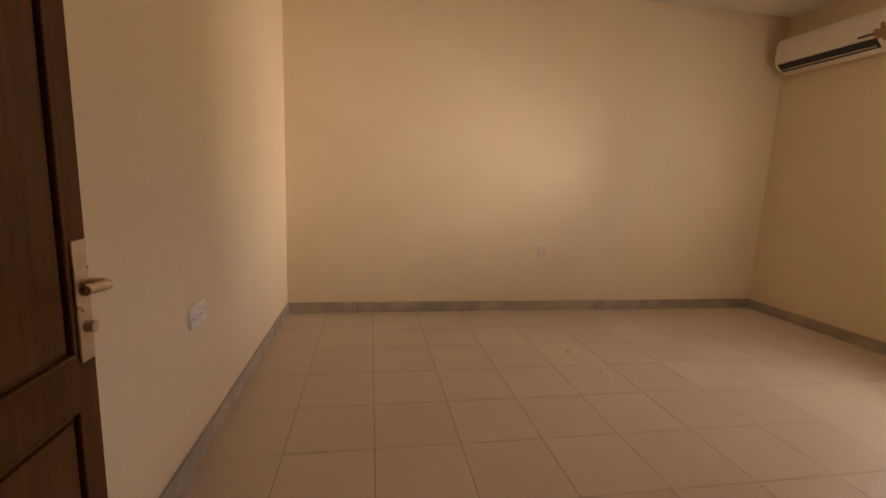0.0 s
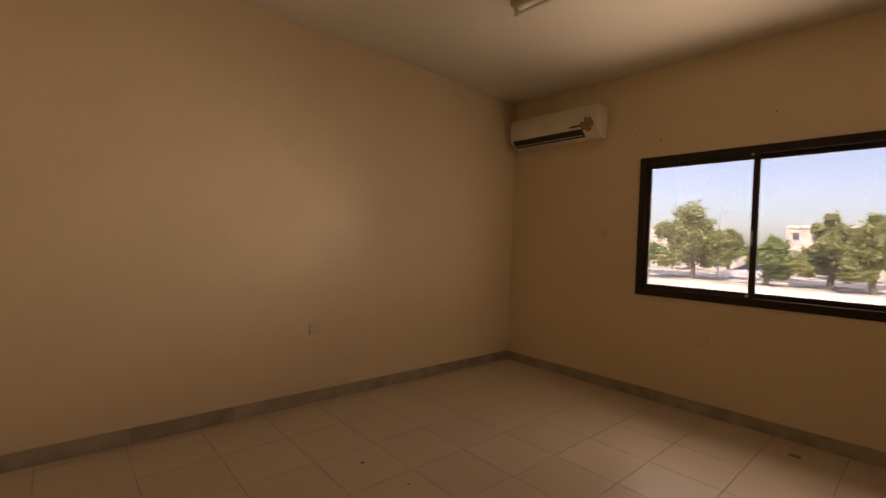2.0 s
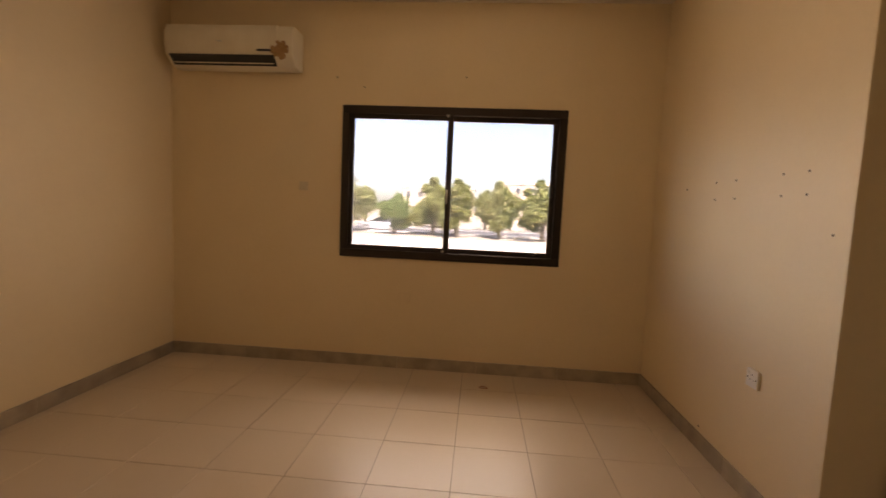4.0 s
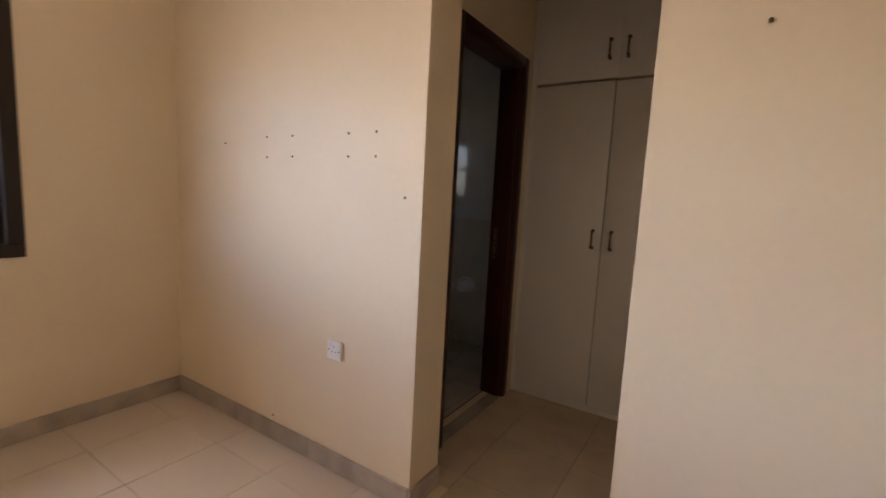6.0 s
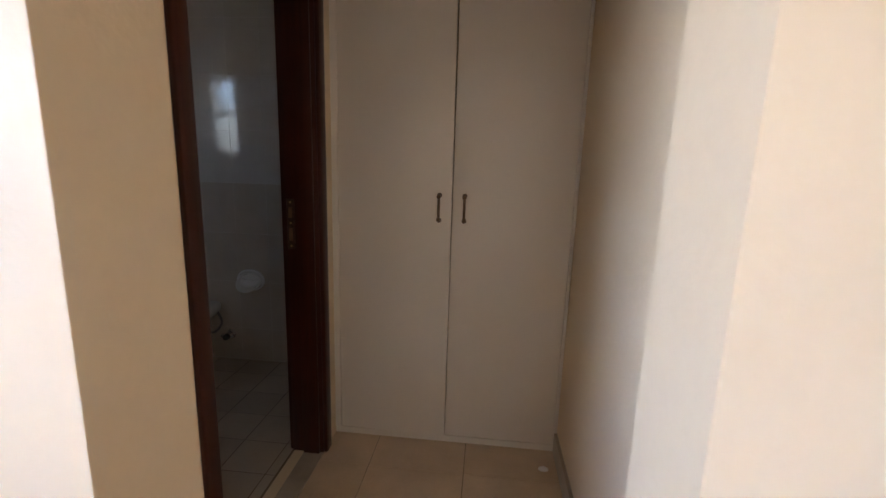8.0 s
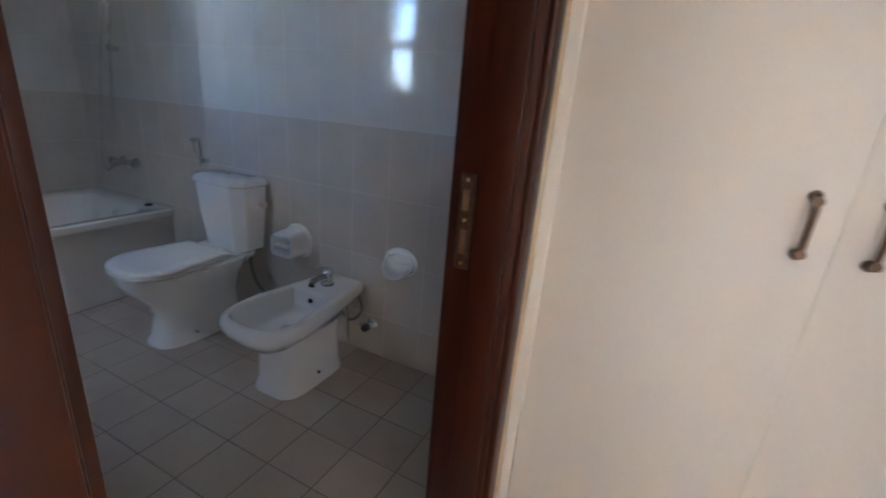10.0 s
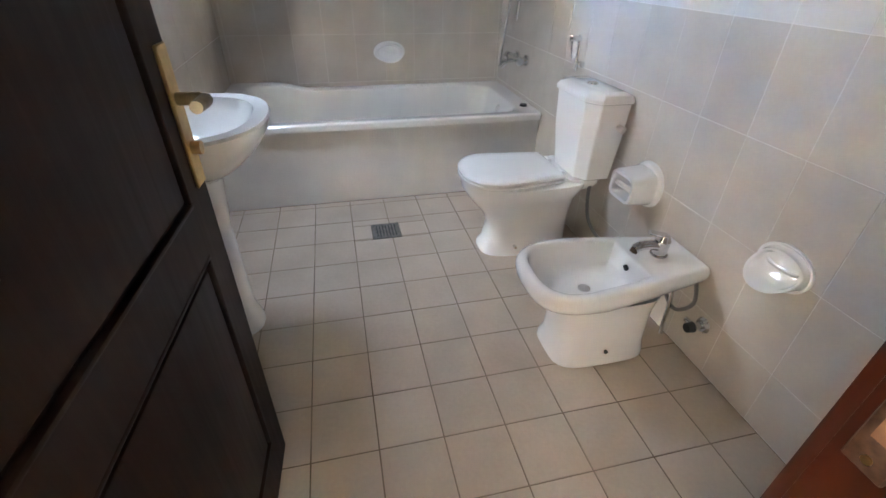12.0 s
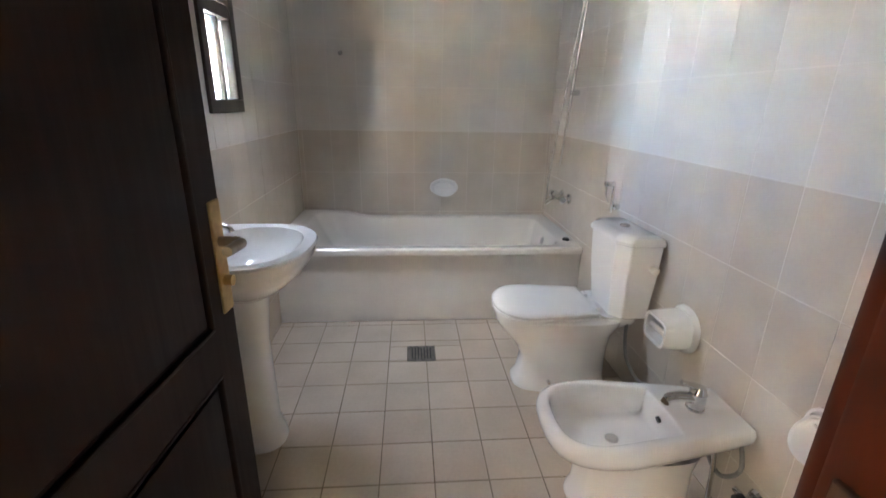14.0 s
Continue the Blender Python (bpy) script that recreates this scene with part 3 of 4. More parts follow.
for x0, x1, z0, z1, hx, hz in ((PX0 + 0.016, MID - 0.0006, 0.036, 1.995, MID - 0.05, 1.079), (MID + 0.0006, PX1 - 0.0325, 0.036, 1.995, MID + 0.05, 1.079),
                               (PX0 + 0.016, MID - 0.0006, 2.012, 2.851, MID - 0.05, 2.175), (MID + 0.0006, PX1 - 0.0325, 2.015, 2.853, MID + 0.05, 2.175)):
    dr = wpart("door", B(x0, PY - 0.02, z0, x1, PY, z1, bevel=0.0015), M_WARD, wardrobe)
    h = bow_handle(dr, hx, PY, hz)
    if hx > MID and hz < 2:
        pivot = Vector((x1, PY - 0.02, 0))          # this door hangs slightly ajar
        dr.matrix_basis = dr.matrix_basis @ Matrix.Translation(pivot) @ pose(0, 0, 0, 0, 0.12, -1.5) @ Matrix.Translation(-pivot)


# ---- electrics ----
def plate(name, label, cat, x, y, z, rz, w=0.086, h=0.086, kind="socket", t=0.009, mat=None):
    """A plate on a wall: local x along the wall, local y out of it."""
    d = thing(name, label, cat)
    d.matrix_basis = pose(x, y, z, 0, 0, rz)
    part("plate", B(-w / 2, 0, -h / 2, w / 2, t, h / 2, bevel=0.003), mat or M_PLAST, d)
    for s in (-1, 1):
        part("screw", rod(bmesh.new(), (s * (w / 2 - 0.012), t - 0.002, 0), (s * (w / 2 - 0.012), t + 0.0012, 0), 0.0035, n=10), mat or M_BRONZE, d)
    if kind == "switch":
        part("rocker", B(-0.010, t - 0.002, -0.014, 0.010, t + 0.005, 0.014, bevel=0.002), M_PLAST, d)
    elif kind == "socket":
        n = 2 if w > 0.1 else 1
        for i in range(n):
            cx = (i - (n - 1) / 2) * 0.06
            for px, pz, a, b in ((0, 0.016, 0.004, 0.008), (-0.011, -0.006, 0.0065, 0.004), (0.011, -0.006, 0.0065, 0.004)):
                part("pin_slot", B(cx + px - a / 2, t - 0.002, pz - b / 2, cx + px + a / 2, t + 0.0008, pz + b / 2), M_BLACK, d)
            part("rocker", B(cx + 0.018, t - 0.002, 0.018, cx + 0.028, t + 0.004, 0.032, bevel=0.001), M_PLAST, d)
    return d

plate("light_switch", "white plastic light switch on the cream wall", "switch", 1.570, 0.0, 1.471, 0, kind="switch")
plate("wall_socket", "white plastic wall socket near the passage opening", "socket", 3.335, 0.0, 0.58, 0, t=0.014)
for y in (1.824, 1.906):
    plate("wall_socket", "white wall socket, one of a pair low beside the entrance door", "socket", 0.0, y, 0.625, -90, w=0.078, t=0.012)
plate("wall_socket", "small dusty cream socket on the plain far wall", "socket", 2.34, BY, 0.58, 180, kind="dull", mat=M_DULL)
plate("wall_socket", "painted-over socket below the window", "socket", BX, 1.905, 0.585, 90, w=0.10, kind="blank", mat=M_WALL)
plate("outlet_box", "small painted outlet plate beside the window", "socket", BX, 2.76, 1.455, 90, w=0.07, h=0.07, kind="blank", mat=M_DULL)

# screw holes and nails left in the plaster
def plug_hole(x, y, z, r, rz, nail=0.0, label="dark old screw hole in the plaster"):
    d = tagged(part("nail" if nail else "screw_hole", rod(bmesh.new(), (0, -0.004, 0), (0, 0.0015 + nail, 0), r, n=10), M_BRONZE), label, "nail" if nail else "screw hole", group="screw holes in the wall")
    d.matrix_basis = pose(x, y, z, 0, 0, rz)
    return d

for x, z in ((4.19, 1.508), (3.84, 1.53), (3.65, 1.53), (3.29, 1.53), (3.137, 1.531), (3.84, 1.434), (3.65, 1.436), (3.29, 1.434), (3.138, 1.435), (2.98, 1.275), (3.78, 0.125)):
    plug_hole(x, 0, z, 0.006, 0)
plug_hole(1.89, 0, 1.75, 0.0055, 0, 0.007, "rusty nail stuck in the cream wall")
for y, z in ((1.48, 2.335), (2.50, 2.315), (2.28, 2.245)):
    plug_hole(BX, y, z, 0.0045, 90, 0.010, "rusty nail stuck above the window")

# ---- air conditioner ----
ac = thing("air_conditioner", "yellowed white split air conditioner stained at one end", "air conditioner", at=(BX, 3.28, 2.345))
def ac_ring(y, s=1.0):
    prof = [(0.0, 2.343), (-0.055, 2.333), (-0.13, 2.35), (-0.195, 2.408), (-0.208, 2.478), (-0.205, 2.578), (-0.185, 2.623), (-0.15, 2.633), (0.0, 2.633)]
    return [Vector((BX + a, y, 2.483 + (z - 2.483) * s)) for a, z in prof]
bm = loft(bmesh.new(), [ac_ring(2.785, 0.97), ac_ring(2.79), ac_ring(3.785), ac_ring(3.79, 0.97)])
wpart("body", bm, M_ACWHITE, ac)
wpart("front_panel", loft(bmesh.new(), [[Vector((BX + a, y, z)) for a, z in ((-0.200, 2.433), (-0.214, 2.478), (-0.212, 2.578), (-0.192, 2.628), (-0.180, 2.618), (-0.19, 2.478))] for y in (2.90, 3.782)]), M_ACWHITE, ac)
wpart("air_outlet", loft(bmesh.new(), [[Vector((BX + a, y, z)) for a, z in ((-0.199, 2.412), (-0.135, 2.352), (-0.13, 2.349), (-0.194, 2.403))] for y in (2.93, 3.76)]), M_BLACK, ac, "dark air outlet slot")
for f in (0.72,):
    wpart("louvre", loft(bmesh.new(), [[Vector((BX + a, y, z)) for a, z in ((-0.203 + 0.066 * f, 2.409 - 0.060 * f), (-0.197 + 0.066 * f, 2.405 - 0.060 * f), (-0.199 + 0.066 * f, 2.402 - 0.060 * f), (-0.205 + 0.066 * f, 2.406 - 0.060 * f))] for y in (2.95, 3.745)]), M_ACWHITE, ac)
wpart("badge", B(BX - 0.2155, 3.33, 2.498, BX - 0.2125, 3.37, 2.508), M_STEEL, ac)
bm = bmesh.new()
random.seed(5)
for i in range(60):
    f, a = math.sqrt(random.random()), random.uniform(0, 2 * math.pi)
    yy, zz = 2.882 + 0.056 * f * math.cos(a), 2.452 + 0.052 * f * math.sin(a)
    xx = -0.206 if zz > 2.44 else -0.206 + (2.44 - zz) * 0.6
    bmesh.ops.create_icosphere(bm, subdivisions=2, radius=random.uniform(0.012, 0.021), matrix=Matrix.Translation((BX + xx, yy, zz)) @ Matrix.Diagonal((0.5, 1, 1, 1)))
wpart("display", B(BX - 0.2125, 2.945, 2.436, BX - 0.203, 3.055, 2.450), M_BLACK, ac, "dark display strip")
wpart("stain_patch", bm, M_FOAM, ac, "orange-brown foam stain")

# ---- ceiling lamp ----
lamp = thing("fluorescent_lamp", "white batten ceiling lamp without a tube, unlit", "lamp", at=(3.05, 1.98, CEIL))
wpart("batten", B(2.99, 1.36, CEIL - 0.05, 3.10, 2.575, CEIL, bevel=0.006), M_ACWHITE, lamp)
for y in (1.375, 2.56):
    wpart("tube_holder", B(3.03, y - 0.015, CEIL - 0.10, 3.06, y + 0.015, CEIL - 0.04, bevel=0.006), M_PLAST, lamp)
wpart("tube", rod(bmesh.new(), (3.045, 1.39, CEIL - 0.082), (3.045, 2.545, CEIL - 0.082), 0.013), M_WHITE, lamp, "pale glass tube, unlit")

# bits on the floor
def scrap(name, label, x, y, bm, mat):
    d = tagged(part(name, bm, mat), label, "scrap")
    d.location = (x, y, 0.001)
scrap("paper_scrap", "rust-red crumpled scrap on the floor tiles", 4.40, 1.236, tube(bmesh.new(), [(-0.012, -0.03, 0.003), (0.010, -0.02, 0.005), (0.012, 0.015, 0.005), (-0.004, 0.03, 0.003), (-0.014, 0.008, 0.004), (-0.012, -0.03, 0.003)], 0.0035), M_RED)
scrap("pebble", "dark crumb of dirt on the floor", 2.166, 2.842, bmesh.ops.create_icosphere((_b := bmesh.new()), subdivisions=2, radius=0.009, matrix=Matrix.Diagonal((1, 1.3, 0.6, 1))) and _b, M_BRONZE)
scrap("pebble", "small dark crumb of dirt on the floor", 2.24, 2.5, bmesh.ops.create_icosphere((_b := bmesh.new()), subdivisions=2, radius=0.005, matrix=Matrix.Diagonal((1, 1.5, 0.6, 1))) and _b, M_BRONZE)
scrap("paper_scrap", "torn white paper scrap by the wardrobe", 2.10, -1.22, bmesh.ops.create_icosphere((_b := bmesh.new()), subdivisions=2, radius=0.016, matrix=Matrix.Diagonal((1.4, 1, 0.5, 1))) and _b, M_PLAST)


# ---- bathroom fixtures ----
# bathtub along the far wall
bath = thing("bathtub", "ivory enamel bathtub behind a tiled apron", "bathtub", at=(5.88, -1.07, 0))
X0, X1, Y0, Y1, RZ = 5.455, WX1 - 0.002, WYS + 0.002, WYN - 0.002, 0.485
def rr(x0, y0, x1, y1, r, z, n=8, along=0):
    """A rectangle with rounded corners; along adds points on its straight sides."""
    out = []
    for cx, cy, a0 in ((x1 - r, y1 - r, 0), (x0 + r, y1 - r, 90), (x0 + r, y0 + r, 180), (x1 - r, y0 + r, 270)):
        for k in range(n + 1):
            a = radians(a0 + 90 * k / n)
            out.append(Vector((cx + r * math.cos(a), cy + r * math.sin(a), z)))
    if along:
        full = []
        for i, p in enumerate(out):
            full.append(p)
            if i % (n + 1) == n:
                q = out[(i + 1) % len(out)]
                full += [p.lerp(q, k / along) for k in range(1, along)]
        out = full
    return out
def lift(ring):
    """Raise the rim gently at the north, head end."""
    for v in ring:
        t = max(0.0, min(1.0, (v.y + 0.66) / 0.24))
        v.z += 0.042 * t * t * (3 - 2 * t) * min(1.0, max(0.0, (v.x - X0 - 0.10) / 0.30))
    return ring
rings = [rr(X0 + 0.02, Y0, X1, Y1, 0.02, RZ - 0.045, along=24), rr(X0, Y0, X1, Y1, 0.02, RZ - 0.04, along=24), rr(X0, Y0, X1, Y1, 0.02, RZ - 0.008, along=24), lift(rr(X0 + 0.008, Y0 + 0.002, X1 - 0.002, Y1 - 0.002, 0.02, RZ, along=24)),
         lift(rr(X0 + 0.06, Y0 + 0.10, X1 - 0.05, Y1 - 0.10, 0.12, RZ, along=24)), lift(rr(X0 + 0.075, Y0 + 0.115, X1 - 0.065, Y1 - 0.12, 0.12, RZ - 0.012, along=24)),
         rr(X0 + 0.10, Y0 + 0.15, X1 - 0.09, Y1 - 0.22, 0.13, RZ - 0.15, along=24), rr(X0 + 0.14, Y0 + 0.19, X1 - 0.12, Y1 - 0.38, 0.14, 0.12, along=24), rr(X0 + 0.22, Y0 + 0.27, X1 - 0.2, Y1 - 0.5, 0.12, 0.085, along=24)]
wpart("tub", loft(bmesh.new(), rings, cap0=False), M_BATH, bath)
wpart("overflow", rod(bmesh.new(), (5.86, Y0 + 0.118, 0.40), (5.86, Y0 + 0.135, 0.405), 0.028), M_CHROME, bath, "chrome overflow cap")
wpart("plug", rod(bmesh.new(), (5.62, Y0 + 0.055, RZ - 0.002), (5.62, Y0 + 0.055, RZ + 0.012), 0.024, 0.020), M_BLACK, bath, "black rubber plug on the rim")
apron = wpart("apron", B(X0 + 0.035, Y0, 0.0, X0 + 0.07, Y1, RZ - 0.044), M_WGROUT, bath, "tiled apron")

# toilet
def pan_ring(cx, z, back, front, wb, wf, corner, n=9):
    """A rounded outline that widens from its back edge (half width wb) to its blunt front (half width wf)."""
    mid = front - (front - back) * 0.36
    out = [Vector((cx + wb, back, z)), Vector((cx + wb + (wf - wb) * 0.55, back + (mid - back) * 0.5, z))]
    for k in range(2 * n + 1):
        a = math.pi * k / (2 * n)
        c, q = math.cos(a), math.sin(a)
        out.append(Vector((cx + wf * math.copysign(abs(c) ** (2 / corner), c), mid + (front - mid) * q ** (2 / corner), z)))
    return out + [Vector((cx - wb - (wf - wb) * 0.55, back + (mid - back) * 0.5, z)), Vector((cx - wb, back, z))]


def toilet(cx):
    d = thing("toilet", "white ceramic close-coupled toilet with the lid down", "toilet", at=(cx, WYS, 0))
    bm = loft(bmesh.new(), [oval(0, 0.30, 0.0, 0.122, 0.255, 0.20, pf=3.2), oval(0, 0.30, 0.018, 0.121, 0.253, 0.20, pf=3.2), oval(0, 0.30, 0.05, 0.108, 0.232, 0.19, pf=3), oval(0, 0.30, 0.15, 0.102, 0.218, 0.19, pf=2.8), oval(0, 0.31, 0.22, 0.116, 0.245, 0.20, pf=2.6),
                            oval(0, 0.35, 0.30, 0.158, 0.275, 0.24), oval(0, 0.38, 0.352, 0.180, 0.275, 0.30), oval(0, 0.38, 0.385, 0.183, 0.277, 0.32), oval(0, 0.38, 0.392, 0.174, 0.268, 0.31)])
    part("bowl", bm, M_WHITE, d)
    part("shelf", loft(bmesh.new(), [oval(0, 0.10, 0.34, 0.12, 0.10, 0.08, pf=5), oval(0, 0.10, 0.375, 0.15, 0.10, 0.085, pf=5), oval(0, 0.10, 0.405, 0.155, 0.10, 0.085, pf=5)]), M_WHITE, d)
    def slab(zs):
        return loft(bmesh.new(), [pan_ring(0, z, 0.212 + e, 0.668 - e, 0.150 - e, 0.186 - e, 2.25) for z, e in zs])
    part("seat", slab([(0.394, 0.006), (0.398, 0.0), (0.408, 0.0), (0.411, 0.005)]), M_SEAT, d)
    part("lid", slab([(0.4125, 0.007), (0.416, 0.0), (0.426, 0.0), (0.433, 0.006), (0.437, 0.018), (0.440, 0.06)]), M_SEAT, d, "glossy white closed lid")
    for s in (-1, 1):
        part("hinge", rod(bmesh.new(), (s * 0.075 - 0.02, 0.200, 0.418), (s * 0.075 + 0.02, 0.200, 0.418), 0.012), M_SEAT, d)
    def tank(z, w, y0, y1, cut):
        """An eight-cornered outline: square at the wall, with the two front corners cut off and softened."""
        h, out = w / 2, []
        pts = [(-h, y0), (h, y0), (h, y1 - cut * 0.8), (h - cut, y1), (cut - h, y1), (-h, y1 - cut * 0.8)]
        for i, p in enumerate(pts):
            a, b = Vector(pts[i - 1]), Vector(pts[(i + 1) % len(pts)])
            p = Vector(p)
            for q, r in ((a, 0.010), (a, 0.003), (b, 0.003), (b, 0.010)):
                m = p + (q - p).normalized() * r
                out.append(Vector((m.x - 0.025, m.y, z)))
        return out
    bm = loft(bmesh.new(), [tank(0.40, 0.27, 0.02, 0.150, 0.045), tank(0.410, 0.295, 0.012, 0.162, 0.05), tank(0.60, 0.345, 0.008, 0.180, 0.055), tank(0.752, 0.368, 0.008, 0.186, 0.058)])
    cis = part("cistern", bm, M_WHITE, d)
    bm = loft(bmesh.new(), [tank(0.753, 0.370, 0.007, 0.188, 0.058), tank(0.757, 0.384, 0.003, 0.195, 0.060), tank(0.772, 0.385, 0.003, 0.196, 0.060), tank(0.789, 0.366, 0.010, 0.184, 0.058), tank(0.798, 0.31, 0.03, 0.155, 0.05)])
    part("cistern_lid", bm, M_WHITE, cis)
    part("flush_button", rod(bmesh.new(), (-0.025, 0.095, 0.796), (-0.025, 0.095, 0.805), 0.023, 0.021, n=24), M_CHROME, cis, "round chrome flush button")
    part("anchor_bolt", rod(bmesh.new(), (-0.10, 0.40, 0.05), (-0.125, 0.40, 0.05), 0.008, n=10), M_CHROME, d)
    part("supply_hose", tube(bmesh.new(), [(-0.13, 0.06, 0.42), (-0.14, 0.075, 0.33), (-0.19, 0.08, 0.22), (-0.27, 0.06, 0.16), (-0.33, 0.03, 0.17)], 0.008), M_RUBBER, d, "grey braided supply hose")
    part("side_valve", rod(bmesh.new(), (-0.19, 0.045, 0.66), (-0.228, 0.03, 0.65), 0.013, 0.015), M_PLAST, d, "white plastic filling valve")
    return d
toilet(4.85)

# bidet
def bidet(cx):
    d = thing("bidet", "white ceramic bidet with a chrome tap", "bidet", at=(cx, WYS, 0))
    foot = [oval(0, 0.31, z, rx, rf, rb, n=40, pf=4.0, pb=4.0) for z, rx, rf, rb in ((0.0, 0.128, 0.205, 0.17), (0.02, 0.126, 0.202, 0.17), (0.06, 0.114, 0.188, 0.165), (0.20, 0.110, 0.186, 0.165), (0.245, 0.114, 0.194, 0.175), (0.262, 0.117, 0.20, 0.18))]
    part("pedestal", loft(bmesh.new(), foot, cap1=False), M_WHITE, d)
    def rim(z, e, corner=2.9):
        return pan_ring(0, z, 0.006 + e * 0.5, 0.645 - e, 0.112 - e, 0.182 - e, corner)
    def well(z, back, front, wb, wf, corner=2.9):
        return pan_ring(0, z, back, front, wb, wf, corner)
    rings = [rim(0.232, 0.088), rim(0.250, 0.070), rim(0.268, 0.050), rim(0.287, 0.030), rim(0.312, 0.010), rim(0.335, 0.001), rim(0.358, 0.0), rim(0.372, 0.006), rim(0.379, 0.018)]
    for z, e, back in ((0.379, 0.0, 0.232), (0.377, 0.004, 0.236), (0.372, 0.008, 0.240), (0.358, 0.011, 0.243), (0.335, 0.015, 0.247), (0.308, 0.025, 0.255), (0.286, 0.042, 0.272), (0.273, 0.068, 0.300), (0.268, 0.100, 0.335)):
        rings.append(well(z, back, 0.614 - e * 1.25, 0.116 - e * 0.8, 0.152 - e, 2.9 - 4 * e))
    part("bowl", loft(bmesh.new(), rings, cap0=False), M_WHITE, d)
    part("overflow_hole", rod(bmesh.new(), (0, 0.248, 0.338), (0, 0.256, 0.336), 0.011, n=14), M_BLACK, d)
    part("waste", rod(bmesh.new(), (0, 0.40, 0.266), (0, 0.40, 0.271), 0.022), M_CHROME, d)
    part("anchor_bolt", rod(bmesh.new(), (-0.105, 0.33, 0.055), (-0.122, 0.33, 0.053), 0.007, n=10), M_BLACK, d)
    bm = rod(bmesh.new(), (0, 0.135, 0.376), (0, 0.135, 0.383), 0.031, 0.030, n=24)
    rod(bm, (0, 0.135, 0.382), (0, 0.135, 0.437), 0.025, 0.027, n=24)
    tube(bm, [(0, 0.140, 0.412), (0, 0.18, 0.424), (0, 0.222, 0.424), (0, 0.240, 0.414)], 0.014, n=12, radii=lambda t: 0.019 - 0.004 * t)
    tap = part("tap", bm, M_CHROME, d, "chrome mixer tap")
    part("aerator", rod(bmesh.new(), (0, 0.236, 0.418), (0, 0.243, 0.402), 0.0135, n=16), M_BRONZE, tap)
    bm = rod(bmesh.new(), (0, 0.135, 0.437), (0, 0.133, 0.458), 0.027, 0.018, n=24)
    tube(bm, [(0, 0.135, 0.455), (0.0, 0.165, 0.466), (0.0, 0.200, 0.478)], 0.008, radii=lambda t: 0.012 - 0.004 * t)
    part("lever", bm, M_CHROME, tap)
    part("supply_hose", tube(bmesh.new(), [(-0.03, 0.11, 0.36), (-0.05, 0.10, 0.25), (-0.10, 0.08, 0.20), (-0.145, 0.06, 0.26), (-0.10, 0.04, 0.33)], 0.007), M_RUBBER, d, "grey braided hose")
    part("supply_hose", tube(bmesh.new(), [(-0.05, 0.10, 0.34), (-0.085, 0.10, 0.24), (-0.085, 0.09, 0.12), (-0.09, 0.09, 0.075)], 0.008), M_CHROME, d, "loose chrome hose end")
    return d
bidet(4.12)

# basin
basin = thing("washbasin", "white ceramic washbasin on a pedestal", "basin", at=(4.50, WYN, 0))
def boval(z, rx, rf, rb, cy=-0.215, pf=2.4, pb=5):
    return [Vector((v.x, -v.y, v.z)) for v in oval(0, -cy, z, rx, rf, rb, pf=pf, pb=pb)]
part("bowl", loft(bmesh.new(), [boval(0.64, 0.09, 0.08, 0.12), boval(0.68, 0.16, 0.14, 0.18), boval(0.74, 0.235, 0.205, 0.20), boval(0.79, 0.268, 0.238, 0.208), boval(0.82, 0.275, 0.245, 0.21), boval(0.828, 0.268, 0.24, 0.208),
                                boval(0.826, 0.225, 0.195, 0.12, pb=2.6), boval(0.80, 0.215, 0.185, 0.115, pb=2.6), boval(0.74, 0.17, 0.14, 0.09, pb=2.6), boval(0.70, 0.07, 0.06, 0.05, pb=2.6)]), M_WHITE, basin)
part("pedestal", loft(bmesh.new(), [boval(0.0, 0.095, 0.10, 0.10, -0.19), boval(0.02, 0.092, 0.098, 0.1, -0.19), boval(0.10, 0.078, 0.08, 0.09, -0.185), boval(0.45, 0.074, 0.075, 0.09, -0.185), boval(0.66, 0.092, 0.09, 0.10, -0.19)]), M_WHITE, basin)
bm = rod(bmesh.new(), (0, -0.06, 0.82), (0, -0.06, 0.90), 0.022, 0.018)
tube(bm, [(0, -0.065, 0.87), (0, -0.12, 0.895), (0, -0.17, 0.885), (0, -0.18, 0.87)], 0.011)
part("tap", bm, M_CHROME, basin, "chrome mixer tap")

# wall fittings
def soap_dish(x, y, z, rz, w=0.084):
    d = thing("soap_dish", "white oval ceramic soap dish fixed on the tiles", "soap dish")
    d.matrix_basis = pose(x, y, z, 0, 0, rz)
    def ov(yy, rx, rz_, zc=0.0, tip=0.0):
        """An oval whose lower half reaches out from the wall by tip."""
        out = []
        for k in range(36):
            c, q = math.cos(2 * math.pi * k / 36), math.sin(2 * math.pi * k / 36)
            out.append(Vector((rx * c, yy + tip * max(0.0, 0.25 - q) / 1.25, zc + rz_ * q)))
        return out
    part("dish", loft(bmesh.new(), [ov(0.0, w * 1.05, 0.068), ov(0.007, w * 1.05, 0.068), ov(0.009, w * 1.01, 0.065), ov(0.006, w * 0.95, 0.060), ov(0.010, w * 0.92, 0.057, -0.002, 0.022), ov(0.016, w * 0.92, 0.055, -0.004, 0.060), ov(0.022, w * 0.90, 0.053, -0.004, 0.066),
                                    ov(0.022, w * 0.82, 0.046, -0.004, 0.060), ov(0.010, w * 0.74, 0.040, -0.002, 0.034), ov(0.008, w * 0.58, 0.028, 0.0, 0.020)]), M_WHITE, d)
    part("ridge", tube(bmesh.new(), [(-w * 0.60, 0.012, 0.004), (-w * 0.3, 0.019, 0.001), (w * 0.3, 0.019, 0.001), (w * 0.60, 0.012, 0.004)], 0.005, n=8), M_WHITE, d)
    return d
